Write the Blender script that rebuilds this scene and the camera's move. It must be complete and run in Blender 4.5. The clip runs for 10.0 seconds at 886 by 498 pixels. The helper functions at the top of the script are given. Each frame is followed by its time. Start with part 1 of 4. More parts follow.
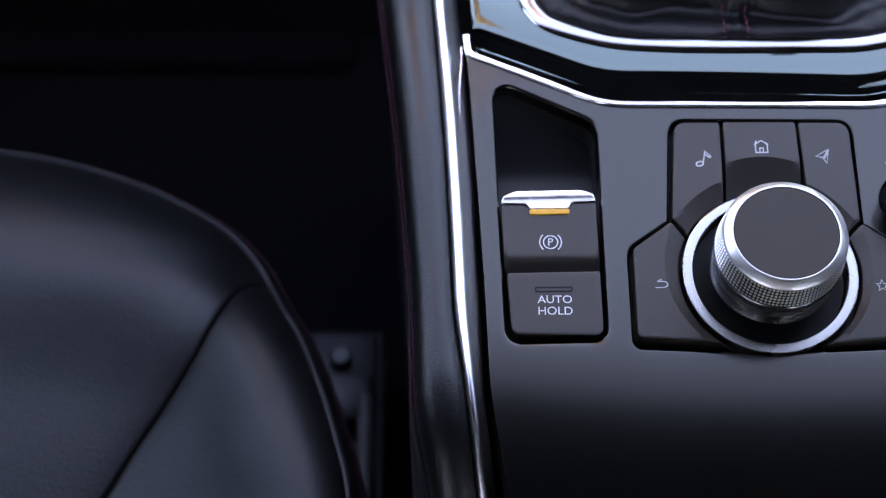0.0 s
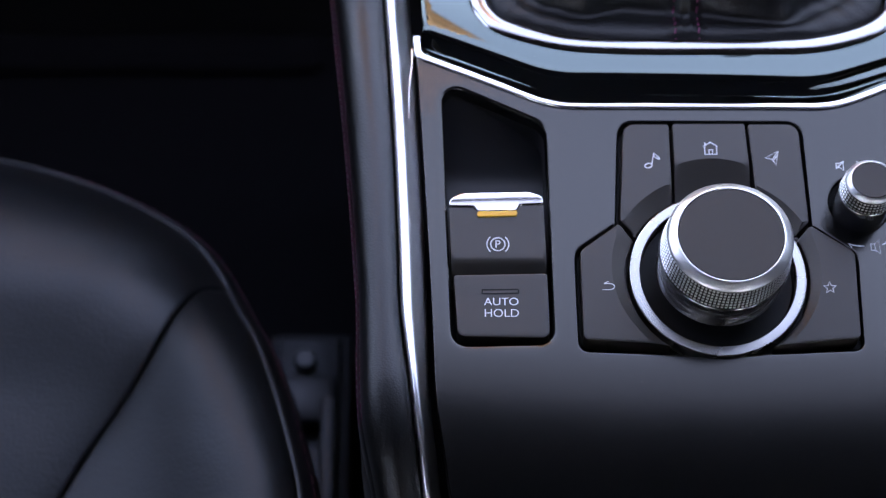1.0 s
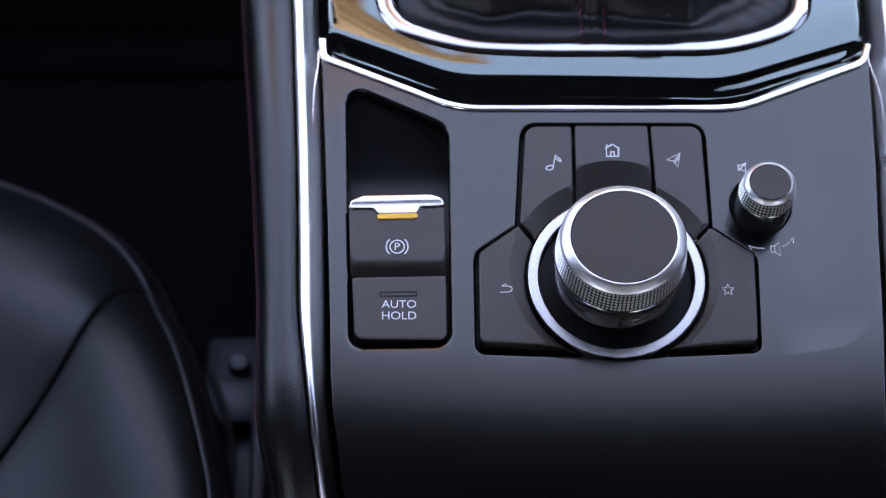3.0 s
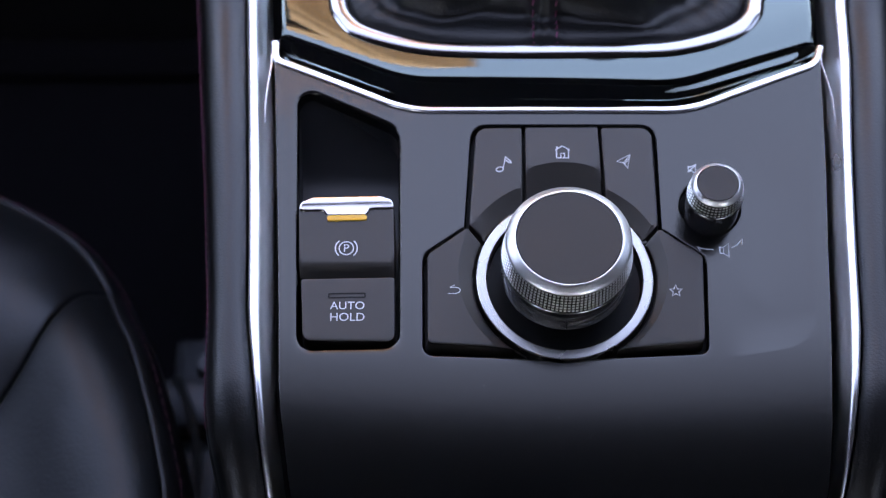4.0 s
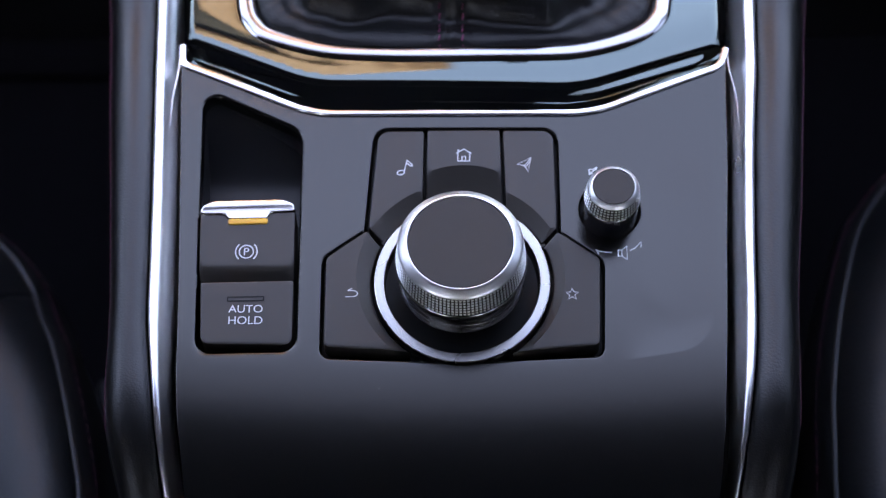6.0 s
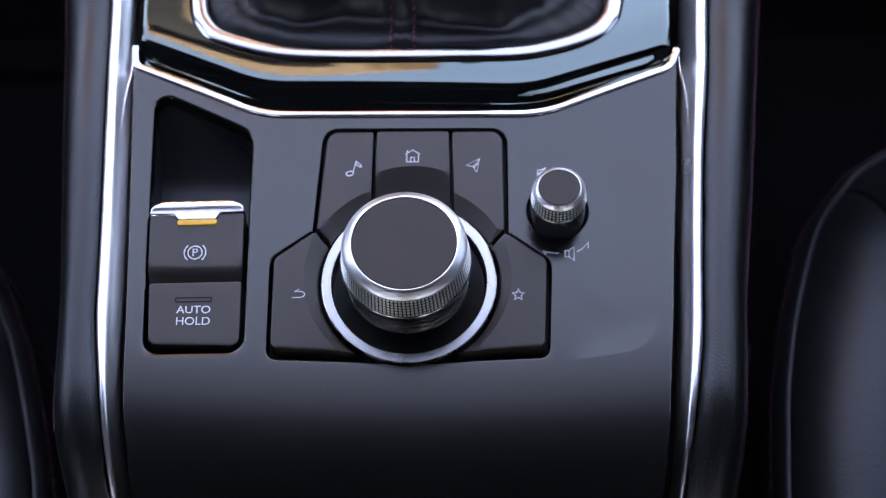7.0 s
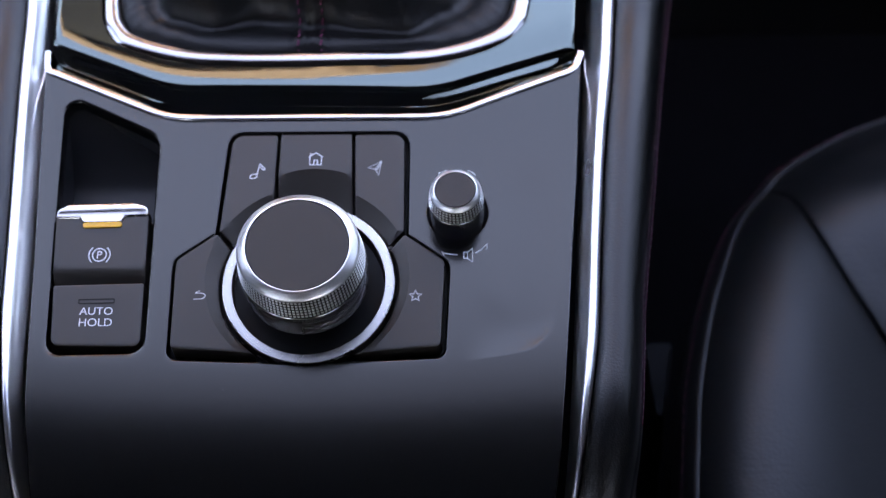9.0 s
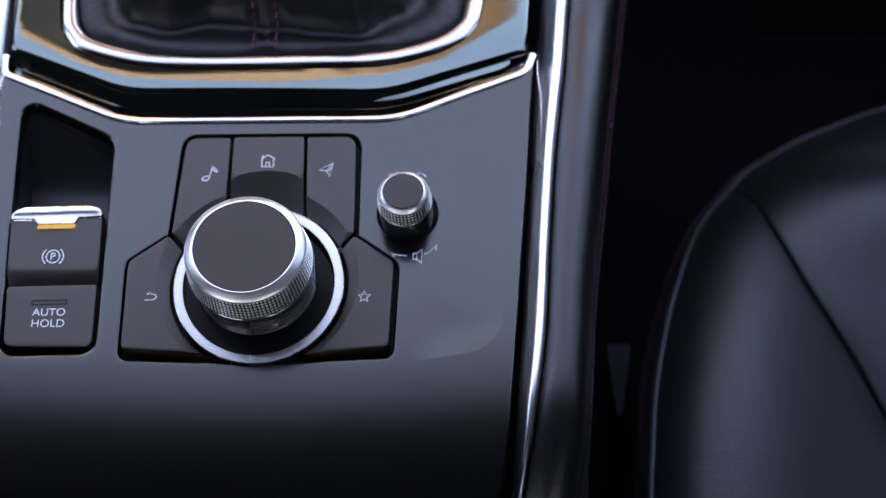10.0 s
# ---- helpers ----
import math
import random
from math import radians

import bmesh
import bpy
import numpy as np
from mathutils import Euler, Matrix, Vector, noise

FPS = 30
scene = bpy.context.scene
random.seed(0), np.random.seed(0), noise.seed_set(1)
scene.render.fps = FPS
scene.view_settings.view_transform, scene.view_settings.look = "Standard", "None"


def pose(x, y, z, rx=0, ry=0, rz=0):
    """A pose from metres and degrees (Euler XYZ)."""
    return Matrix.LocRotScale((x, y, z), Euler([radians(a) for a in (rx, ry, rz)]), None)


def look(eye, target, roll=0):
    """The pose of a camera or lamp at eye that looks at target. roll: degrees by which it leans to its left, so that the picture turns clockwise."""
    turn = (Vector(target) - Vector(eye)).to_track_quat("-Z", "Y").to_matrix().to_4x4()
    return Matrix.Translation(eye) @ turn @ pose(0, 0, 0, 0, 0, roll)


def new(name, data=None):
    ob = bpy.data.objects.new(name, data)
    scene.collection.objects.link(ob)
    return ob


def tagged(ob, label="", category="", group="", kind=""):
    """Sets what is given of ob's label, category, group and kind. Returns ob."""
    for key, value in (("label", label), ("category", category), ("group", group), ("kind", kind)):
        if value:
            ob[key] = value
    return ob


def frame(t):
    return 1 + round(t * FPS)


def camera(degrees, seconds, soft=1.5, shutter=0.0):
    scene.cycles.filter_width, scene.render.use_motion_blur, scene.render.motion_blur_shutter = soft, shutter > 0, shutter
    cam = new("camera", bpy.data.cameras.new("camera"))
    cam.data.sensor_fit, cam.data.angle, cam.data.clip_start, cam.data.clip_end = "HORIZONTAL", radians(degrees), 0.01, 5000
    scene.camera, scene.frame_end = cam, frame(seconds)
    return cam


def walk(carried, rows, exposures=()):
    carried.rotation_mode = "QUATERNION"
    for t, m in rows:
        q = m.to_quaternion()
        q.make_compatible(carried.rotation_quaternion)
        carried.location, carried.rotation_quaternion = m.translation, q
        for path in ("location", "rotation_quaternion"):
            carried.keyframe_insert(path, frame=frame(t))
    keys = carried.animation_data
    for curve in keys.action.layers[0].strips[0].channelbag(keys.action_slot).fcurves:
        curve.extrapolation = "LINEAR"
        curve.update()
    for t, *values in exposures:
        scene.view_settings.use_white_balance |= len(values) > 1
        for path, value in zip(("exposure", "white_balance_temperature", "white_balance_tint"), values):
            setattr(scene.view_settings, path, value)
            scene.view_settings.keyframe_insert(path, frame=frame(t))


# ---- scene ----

from mathutils import geometry

# ---- camera and its slide (metres, degrees) ----
cam = camera(28.0, 10.0, soft=1.15)
cam.data.dof.use_dof = True
cam.data.dof.focus_distance = 0.565
cam.data.dof.aperture_fstop = 10.0
ROWS = [
    (0.0, -0.10985, -0.24041, 0.53019, 25.225, -0.259, -0.108),
    (0.5, -0.10059, -0.24017, 0.52854, 25.313, -0.176, -0.114),
    (1.0, -0.09066, -0.24060, 0.52822, 25.393, -0.101, -0.057),
    (1.5, -0.08066, -0.24074, 0.52775, 25.449, 0.059, 0.005),
    (2.0, -0.07122, -0.24014, 0.52782, 25.411, 0.134, 0.017),
    (2.5, -0.06265, -0.23963, 0.52797, 25.382, 0.187, 0.021),
    (4.0, -0.03422, -0.24130, 0.52824, 25.576, 0.518, 0.114),
    (4.5, -0.02394, -0.24116, 0.52849, 25.582, 0.687, 0.261),
    (5.0, -0.01386, -0.24020, 0.52911, 25.495, 0.846, 0.263),
    (5.5, -0.00377, -0.23933, 0.53029, 25.399, 1.046, 0.283),
    (7.0, 0.02860, -0.23686, 0.53362, 25.075, 1.640, 0.484),
    (7.5, 0.03915, -0.23712, 0.53434, 25.083, 1.854, 0.568),
    (8.0, 0.04975, -0.23749, 0.53538, 25.081, 2.062, 0.544),
    (8.5, 0.06035, -0.23803, 0.53686, 25.081, 2.266, 0.675),
    (9.0, 0.07133, -0.23850, 0.53846, 25.061, 2.487, 0.735),
    (9.5, 0.08314, -0.23952, 0.53965, 25.112, 2.821, 0.817),
    (10.0, 0.09501, -0.24060, 0.54117, 25.159, 3.084, 0.920),
]
EXPOSURE, KELVIN, TINT = 3.64, 8350.0, 26.0
walk(cam, [(t, pose(x, y, z, rx, ry, rz)) for t, x, y, z, rx, ry, rz in ROWS], exposures=[(0.0, EXPOSURE, KELVIN, TINT)])

# ---- daylight ----
world = bpy.data.worlds.new("sky")
scene.world = world
world.use_nodes = True
wn = world.node_tree
sky = wn.nodes.new("ShaderNodeTexSky")
sky.sky_type = "NISHITA"
sky.sun_disc = False
sky.sun_elevation = radians(60)
sky.sun_rotation = radians(180)
sky.dust_density = 0.7
sky.ozone_density = 0.3
wn.nodes["Background"].inputs["Strength"].default_value = 0.15
wn.links.new(sky.outputs["Color"], wn.nodes["Background"].inputs["Color"])
sun_data = bpy.data.lights.new("sun", "SUN")
sun_data.energy, sun_data.angle, sun_data.color = 2.4, radians(0.6), (1.0, 0.95, 0.88)
sun = new("sun", sun_data)
sun.matrix_world = look((0, -5.0, 8.66), (0, 0, 0))

# ---- materials ----
def material(name, color, rough=0.5, metal=0.0, spec=0.5, coat=0.0, vary=0.15, vary_scale=30.0,
             grain=0.0, grain_scale=2500.0, cells=0.0, cell_scale=900.0, rough_vary=0.08, sheen=0.0, ior=1.5, tint=(1, 1, 1), creases=0.0, crease_scale=(60, 420, 60)):
    """A procedural surface: two scales of tone and gloss, fine grain and, for hide, cells."""
    m = bpy.data.materials.new(name)
    m.use_nodes = True
    nt = m.node_tree
    b = nt.nodes["Principled BSDF"]
    b.inputs["Metallic"].default_value = metal
    b.inputs["Specular IOR Level"].default_value = spec
    b.inputs["Coat Weight"].default_value = coat
    b.inputs["IOR"].default_value = ior
    b.inputs["Coat Roughness"].default_value = 0.02
    b.inputs["Coat IOR"].default_value = 1.9
    b.inputs["Specular Tint"].default_value = tuple(tint) + (1,)
    b.inputs["Sheen Weight"].default_value = sheen
    co = nt.nodes.new("ShaderNodeTexCoord")
    big = nt.nodes.new("ShaderNodeTexNoise")
    big.inputs["Scale"].default_value = vary_scale
    big.inputs["Detail"].default_value = 6.0
    nt.links.new(co.outputs["Object"], big.inputs["Vector"])
    fine = nt.nodes.new("ShaderNodeTexNoise")
    fine.inputs["Scale"].default_value = grain_scale
    fine.inputs["Detail"].default_value = 3.0
    nt.links.new(co.outputs["Object"], fine.inputs["Vector"])
    mix = nt.nodes.new("ShaderNodeMix")
    mix.data_type = "RGBA"
    mix.inputs["A"].default_value = tuple(c * (1 - vary) for c in color) + (1,)
    mix.inputs["B"].default_value = tuple(min(1, c * (1 + vary)) for c in color) + (1,)
    nt.links.new(big.outputs["Fac"], mix.inputs["Factor"])
    nt.links.new(mix.outputs["Result"], b.inputs["Base Color"])
    rr = nt.nodes.new("ShaderNodeMapRange")
    rr.inputs["To Min"].default_value = max(0.01, rough * (1 - rough_vary))
    rr.inputs["To Max"].default_value = min(1, rough * (1 + rough_vary))
    nt.links.new(big.outputs["Fac"], rr.inputs["Value"])
    nt.links.new(rr.outputs["Result"], b.inputs["Roughness"])
    last = None
    if grain:
        bump = nt.nodes.new("ShaderNodeBump")
        bump.inputs["Strength"].default_value = grain
        bump.inputs["Distance"].default_value = 0.0001
        nt.links.new(fine.outputs["Fac"], bump.inputs["Height"])
        last = bump
    if cells:
        vor = nt.nodes.new("ShaderNodeTexVoronoi")
        vor.inputs["Scale"].default_value = cell_scale
        vor.inputs["Randomness"].default_value = 1.0
        nt.links.new(co.outputs["Object"], vor.inputs["Vector"])
        bump = nt.nodes.new("ShaderNodeBump")
        bump.inputs["Strength"].default_value = cells
        bump.inputs["Distance"].default_value = 0.0002
        bump.invert = True
        nt.links.new(vor.outputs["Distance"], bump.inputs["Height"])
        if last:
            nt.links.new(last.outputs["Normal"], bump.inputs["Normal"])
        last = bump
    if creases:
        place = nt.nodes.new("ShaderNodeMapping")
        place.inputs["Scale"].default_value = crease_scale
        nt.links.new(co.outputs["Object"], place.inputs["Vector"])
        fold = nt.nodes.new("ShaderNodeTexNoise")
        fold.inputs["Scale"].default_value = 1.0
        fold.inputs["Detail"].default_value = 4.0
        fold.inputs["Distortion"].default_value = 0.6
        nt.links.new(place.outputs["Vector"], fold.inputs["Vector"])
        patch = nt.nodes.new("ShaderNodeMapRange")
        patch.inputs["From Min"].default_value = 0.42
        patch.inputs["From Max"].default_value = 0.62
        nt.links.new(big.outputs["Fac"], patch.inputs["Value"])
        deep = nt.nodes.new("ShaderNodeMath")
        deep.operation = "MULTIPLY"
        nt.links.new(fold.outputs["Fac"], deep.inputs[0])
        nt.links.new(patch.outputs["Result"], deep.inputs[1])
        bump = nt.nodes.new("ShaderNodeBump")
        bump.inputs["Strength"].default_value = creases
        bump.inputs["Distance"].default_value = 0.0006
        nt.links.new(deep.outputs["Value"], bump.inputs["Height"])
        if last:
            nt.links.new(last.outputs["Normal"], bump.inputs["Normal"])
        last = bump
    if last:
        nt.links.new(last.outputs["Normal"], b.inputs["Normal"])
    return m


PANEL = material("satin_dark_plastic", (0.002, 0.002, 0.0021), 0.18, spec=0.68, tint=(0.995, 0.97, 0.915), vary=0.06, grain=0.04, grain_scale=4000)
KEY = material("matt_key_plastic", (0.0215, 0.0185, 0.0165), 0.40, spec=0.52, tint=(1.0, 0.965, 0.92), vary=0.06, grain=0.06, grain_scale=4000)
CAP = material("matt_cap_plastic", (0.034, 0.0275, 0.0230), 0.45, spec=0.32, vary=0.05, grain=0.06, grain_scale=5000)
TRAY = material("black_recess_plastic", (0.004, 0.004, 0.0045), 0.5, spec=0.2, vary=0.2)
POCKET = material("black_pocket_plastic", (0.010, 0.010, 0.0115), 0.42, spec=0.3, vary=0.2)
GLOSS = material("piano_black_lacquer", (0.003, 0.003, 0.0035), 0.03, spec=0.5, ior=2.15, vary=0.2, rough_vary=0.3, tint=(0.80, 1.0, 0.94))
CHROME = material("bright_chrome", (0.90, 0.90, 0.915), 0.11, metal=1.0, vary=0.03, rough_vary=0.2)
BEZEL_CHROME = material("soft_bezel_chrome", (0.42, 0.42, 0.435), 0.15, metal=1.0, vary=0.04, rough_vary=0.2)
RAIL_CHROME = material("brushed_rail_chrome", (0.84, 0.84, 0.86), 0.29, metal=1.0, vary=0.04, rough_vary=0.2)
RIM_CHROME = material("satin_rim_chrome", (0.80, 0.80, 0.805), 0.36, metal=1.0, vary=0.04, rough_vary=0.15, grain=0.03)
SATIN = material("satin_chrome", (0.42, 0.415, 0.405), 0.27, metal=1.0, vary=0.04, rough_vary=0.15, grain=0.03)
KNURL = material("knurled_chrome", (0.97, 0.97, 0.965), 0.32, metal=1.0, vary=0.04)
COLLAR_BLACK = material("satin_black_collar", (0.014, 0.014, 0.016), 0.10, spec=0.7, vary=0.15)
# near-black core under the knurling: groove shade put into the colour
GROOVE_SHADE = material("groove_shade_metal", (0.012, 0.012, 0.013), 0.4, metal=0.5, vary=0.1)
SKIRT = material("smoked_chrome", (0.20, 0.20, 0.21), 0.16, metal=0.85, vary=0.05)
HIDE = material("black_leather", (0.002, 0.002, 0.0024), 0.36, spec=0.55, vary=0.25, grain=0.3, grain_scale=1700, cells=0.26, cell_scale=1300, creases=0.06, crease_scale=(260, 900, 260))
SEAT = material("black_seat_leather", (0.0035, 0.0035, 0.0042), 0.46, spec=0.46, tint=(0.90, 0.95, 1.0), vary=0.2, grain=0.2, grain_scale=1800, cells=0.3, cell_scale=700, creases=0.16, crease_scale=(110, 480, 110))
PIPE = material("grey_piping_leather", (0.024, 0.024, 0.027), 0.45, vary=0.2, cells=0.3, cell_scale=900)
BOOT = material("black_boot_leather", (0.005, 0.005, 0.0055), 0.42, spec=0.35, vary=0.25, grain=0.3, grain_scale=1500, cells=0.4, cell_scale=1000)
THREAD = material("crimson_thread", (0.10, 0.012, 0.04), 0.7, vary=0.3, vary_scale=400)
BOOT_THREAD = material("rose_thread", (0.16, 0.025, 0.07), 0.7, vary=0.3, vary_scale=400)
PRINT = material("white_print", (0.66, 0.67, 0.70), 0.5, vary=0.05)
AMBER = material("amber_lens", (0.85, 0.42, 0.03), 0.3, vary=0.1)
SIDE = material("grained_black_plastic", (0.012, 0.012, 0.013), 0.55, vary=0.2, grain=0.6, grain_scale=1200)
CARPET = material("black_carpet", (0.004, 0.004, 0.005), 0.95, spec=0.05, vary=0.4, vary_scale=120, grain=1.0, grain_scale=700)
STEEL = material("grey_coated_steel", (0.022, 0.024, 0.029), 0.4, metal=0.6, vary=0.3, vary_scale=60)
LINER = material("dark_headliner", (0.034, 0.036, 0.040), 0.9, spec=0.1, vary=0.1, grain=0.5, grain_scale=900)
TRIM = material("dark_cabin_trim", (0.012, 0.012, 0.014), 0.7, vary=0.2)
GROUND = material("bounce_grey", (0.185, 0.205, 0.24), 0.9, vary=0.3, vary_scale=3, grain=0.6, grain_scale=60)

# ---- builders (all sizes below in centimetres) ----
CM = 0.01


def thing(name, x, y, z, label, category, group="", kind=""):
    e = new(name)
    e.empty_display_size = 0.02
    e.location = (x * CM, y * CM, z * CM)
    return tagged(e, label, category, group, kind)


def finish(bm, angle=0.55):
    bmesh.ops.remove_doubles(bm, verts=bm.verts, dist=1e-4)
    bmesh.ops.recalc_face_normals(bm, faces=bm.faces)
    for f in bm.faces:
        f.smooth = True
    for e in bm.edges:
        if len(e.link_faces) == 2 and e.calc_face_angle(0) > angle:
            e.smooth = False


def part(name, bm, mat, parent=None, label="", angle=0.55, kind=""):
    finish(bm, angle)
    bm.transform(Matrix.Scale(CM, 4))
    me = bpy.data.meshes.new(name)
    bm.to_mesh(me)
    bm.free()
    me.materials.append(mat)
    ob = new(name, me)
    if parent is not None:
        ob.parent = parent
        if parent.type == "EMPTY":
            ob.matrix_parent_inverse = Matrix.Translation(-parent.location)
    return tagged(ob, label, kind=kind)


def area2(p):
    return sum(p[i - 1][0] * p[i][1] - p[i][0] * p[i - 1][1] for i in range(len(p)))


def ccw(p):
    return list(p) if area2(p) > 0 else list(p)[::-1]


def rounded(corners, seg=6):
    """An outline from corners (x, y, radius)."""
    out, n = [], len(corners)
    for i, (x, y, r) in enumerate(corners):
        p, a, b = Vector((x, y)), Vector(corners[i - 1][:2]), Vector(corners[(i + 1) % n][:2])
        if r <= 0:
            out.append((x, y))
            continue
        u, v = (a - p).normalized(), (b - p).normalized()
        half = u.angle(v) / 2
        d = min(r / math.tan(half), 0.48 * (a - p).length, 0.48 * (b - p).length)
        rr = d * math.tan(half)
        c = p + (u + v).normalized() * (rr / math.sin(half))
        s, e = p + u * d - c, p + v * d - c
        turn = s.angle_signed(e)
        for k in range(seg + 1):
            q = s.copy()
            q.rotate(Matrix.Rotation(-turn * k / seg, 2))
            out.append((c.x + q.x, c.y + q.y))
    return ccw(out)


def open_rounded(corners, seg=8):
    """The same for an open line: every inner corner gives seg + 1 points."""
    out = [tuple(corners[0][:2])]
    for i in range(1, len(corners) - 1):
        p, a, b, r = Vector(corners[i][:2]), Vector(corners[i - 1][:2]), Vector(corners[i + 1][:2]), corners[i][2]
        u, v = (a - p).normalized(), (b - p).normalized()
        d = min(r, 0.48 * (a - p).length, 0.48 * (b - p).length)
        for k in range(seg + 1):
            t = k / seg
            q = (p + u * d) * (1 - t) ** 2 + p * (2 * t * (1 - t)) + (p + v * d) * t * t
            out.append((q.x, q.y))
    return out + [tuple(corners[-1][:2])]


def dense(poly, step, closed=True):
    out, n = [], len(poly)
    for i in range(n if closed else n - 1):
        a, b = poly[i], poly[(i + 1) % n]
        k = max(1, int(math.dist(a, b) / step))
        out += [tuple(a[m] + (b[m] - a[m]) * j / k for m in range(len(a))) for j in range(k)]
    if not closed:
        out.append(tuple(poly[-1]))
    return out


def even(poly, n):
    """An open line as n + 1 evenly spaced points."""
    p = np.array([q[:2] for q in poly])
    s = np.concatenate([[0], np.cumsum(np.hypot(*np.diff(p, axis=0).T))])
    w = np.linspace(0, s[-1], n + 1)
    return list(zip(np.interp(w, s, p[:, 0]).tolist(), np.interp(w, s, p[:, 1]).tolist()))


def offset(poly, d):
    """The outline pushed outward by d."""
    n, out = len(poly), []
    for i in range(n):
        a, p, b = Vector(poly[i - 1][:2]), Vector(poly[i][:2]), Vector(poly[(i + 1) % n][:2])
        t1, t2 = (p - a).normalized(), (b - p).normalized()
        n1, n2 = Vector((t1.y, -t1.x)), Vector((t2.y, -t2.x))
        m = n1 + n2
        m = m / max(0.5, m.length_squared / 2)
        out.append((p.x + m.x * d, p.y + m.y * d))
    return out


def inside(px, py, poly):
    r = np.zeros(len(px), bool)
    n = len(poly)
    for i in range(n):
        (x1, y1), (x2, y2) = poly[i - 1][:2], poly[i][:2]
        if y1 == y2:
            continue
        c = ((y1 > py) != (y2 > py)) & (px < (x2 - x1) * (py - y1) / (y2 - y1) + x1)
        r ^= c
    return r


def gap_to(px, py, poly, closed=True):
    """Distance of points from a polyline."""
    d = np.full(len(px), 1e9)
    n = len(poly)
    for i in range(0 if closed else 1, n):
        (x1, y1), (x2, y2) = poly[i - 1][:2], poly[i][:2]
        dx, dy = x2 - x1, y2 - y1
        s = np.clip(((px - x1) * dx + (py - y1) * dy) / max(dx * dx + dy * dy, 1e-12), 0, 1)
        d = np.minimum(d, np.hypot(px - x1 - s * dx, py - y1 - s * dy))
    return d


def flat(x, y):
    return 0.0


def surf(bm, outline, holes=(), lines=(), step=0.5, h=flat, many=None):
    """A triangulated sheet inside an outline, less its holes, at the height h(x, y)."""
    pts, edges = [], []
    for loop, closed in [(outline, True)] + [(q, True) for q in holes] + [(q, False) for q in lines]:
        k = len(pts)
        pts += [tuple(q[:2]) for q in loop]
        edges += [(k + i, k + i + 1) for i in range(len(loop) - 1)] + ([(k + len(loop) - 1, k)] if closed else [])
    xs, ys = [q[0] for q in outline], [q[1] for q in outline]
    gx, gy = np.meshgrid(np.arange(min(xs), max(xs), step), np.arange(min(ys), max(ys), step * 0.9))
    gx[1::2] += step / 2
    gx, gy = gx.ravel(), gy.ravel()
    keep = inside(gx, gy, outline) & (gap_to(gx, gy, outline) > 0.4 * step)
    for q in holes:
        keep &= ~inside(gx, gy, q) & (gap_to(gx, gy, q) > 0.4 * step)
    for q in lines:
        keep &= gap_to(gx, gy, q, False) > 0.35 * step
    pts += list(zip(gx[keep].tolist(), gy[keep].tolist()))
    vs, _, fs, *_ = geometry.delaunay_2d_cdt([Vector(q) for q in pts], edges, [], 0, 1e-5)
    cx = np.array([sum(vs[i].x for i in f) / len(f) for f in fs])
    cy = np.array([sum(vs[i].y for i in f) / len(f) for f in fs])
    ok = inside(cx, cy, outline)
    for q in holes:
        ok &= ~inside(cx, cy, q)
    made = {}
    zs = many(np.array([v.x for v in vs]), np.array([v.y for v in vs])) if many else None
    for f, good in zip(fs, ok):
        if not good:
            continue
        for i in f:
            if i not in made:
                made[i] = bm.verts.new((vs[i].x, vs[i].y, float(zs[i]) if many else h(vs[i].x, vs[i].y)))
        bm.faces.new([made[i] for i in f])


def rings(bm, loops, closed=True):
    """Skin between loops of as many points each."""
    rows = [[bm.verts.new(p) for p in loop] for loop in loops]
    n = len(rows[0])
    for a, b in zip(rows, rows[1:]):
        for i in range(n if closed else n - 1):
            j = (i + 1) % n
            bm.faces.new((a[i], a[j], b[j], b[i]))
    return rows


def edge_skin(bm, outline, steps, h=flat):
    """Rounded edge: rings of (outward offset, drop) round an outline."""
    rings(bm, [[(x, y, h(x, y) + dz) for x, y in offset(outline, d)] for d, dz in steps])


def keycap(outline, h, bevel=0.06, depth=0.5, lines=(), step=0.3):
    bm = bmesh.new()
    top = offset(outline, -bevel - 0.025)
    surf(bm, top, (), lines, step, h)
    edge_skin(bm, outline, [(-bevel - 0.025, 0), (-bevel, -0.001), (-0.3 * bevel, -0.25 * bevel), (0, -bevel), (0.01, -depth)], h)
    return bm


def spline(pts, n=8):
    """A smooth curve through points."""
    out = []
    p = [Vector(q) for q in pts]
    for i in range(len(p) - 1):
        a, b, c, d = p[max(i - 1, 0)], p[i], p[i + 1], p[min(i + 2, len(p) - 1)]
        for k in range(n):
            t = k / n
            out.append(tuple(0.5 * ((2 * b) + (c - a) * t + (2 * a - 5 * b + 4 * c - d) * t * t + (3 * b - a - 3 * c + d) * t ** 3)))
    out.append(tuple(p[-1]))
    return out


def tube(bm, pts, r, n=8, closed=False, flatten=1.0):
    p = [Vector(q) for q in pts]
    loops = []
    for i, q in enumerate(p):
        t = ((p[(i + 1) % len(p)] if closed or i + 1 < len(p) else q) - (p[i - 1] if closed or i else q)).normalized()
        side = t.cross(Vector((0, 0, 1)))
        side = side.normalized() if side.length > 1e-6 else Vector((1, 0, 0))
        up = side.cross(t)
        loops.append([tuple(q + side * (r * math.cos(a)) + up * (r * flatten * math.sin(a))) for a in [2 * math.pi * k / n for k in range(n)]])
    if closed:
        loops.append(loops[0])
    rows = rings(bm, loops)
    if not closed:
        bm.faces.new(rows[0])
        bm.faces.new(rows[-1])


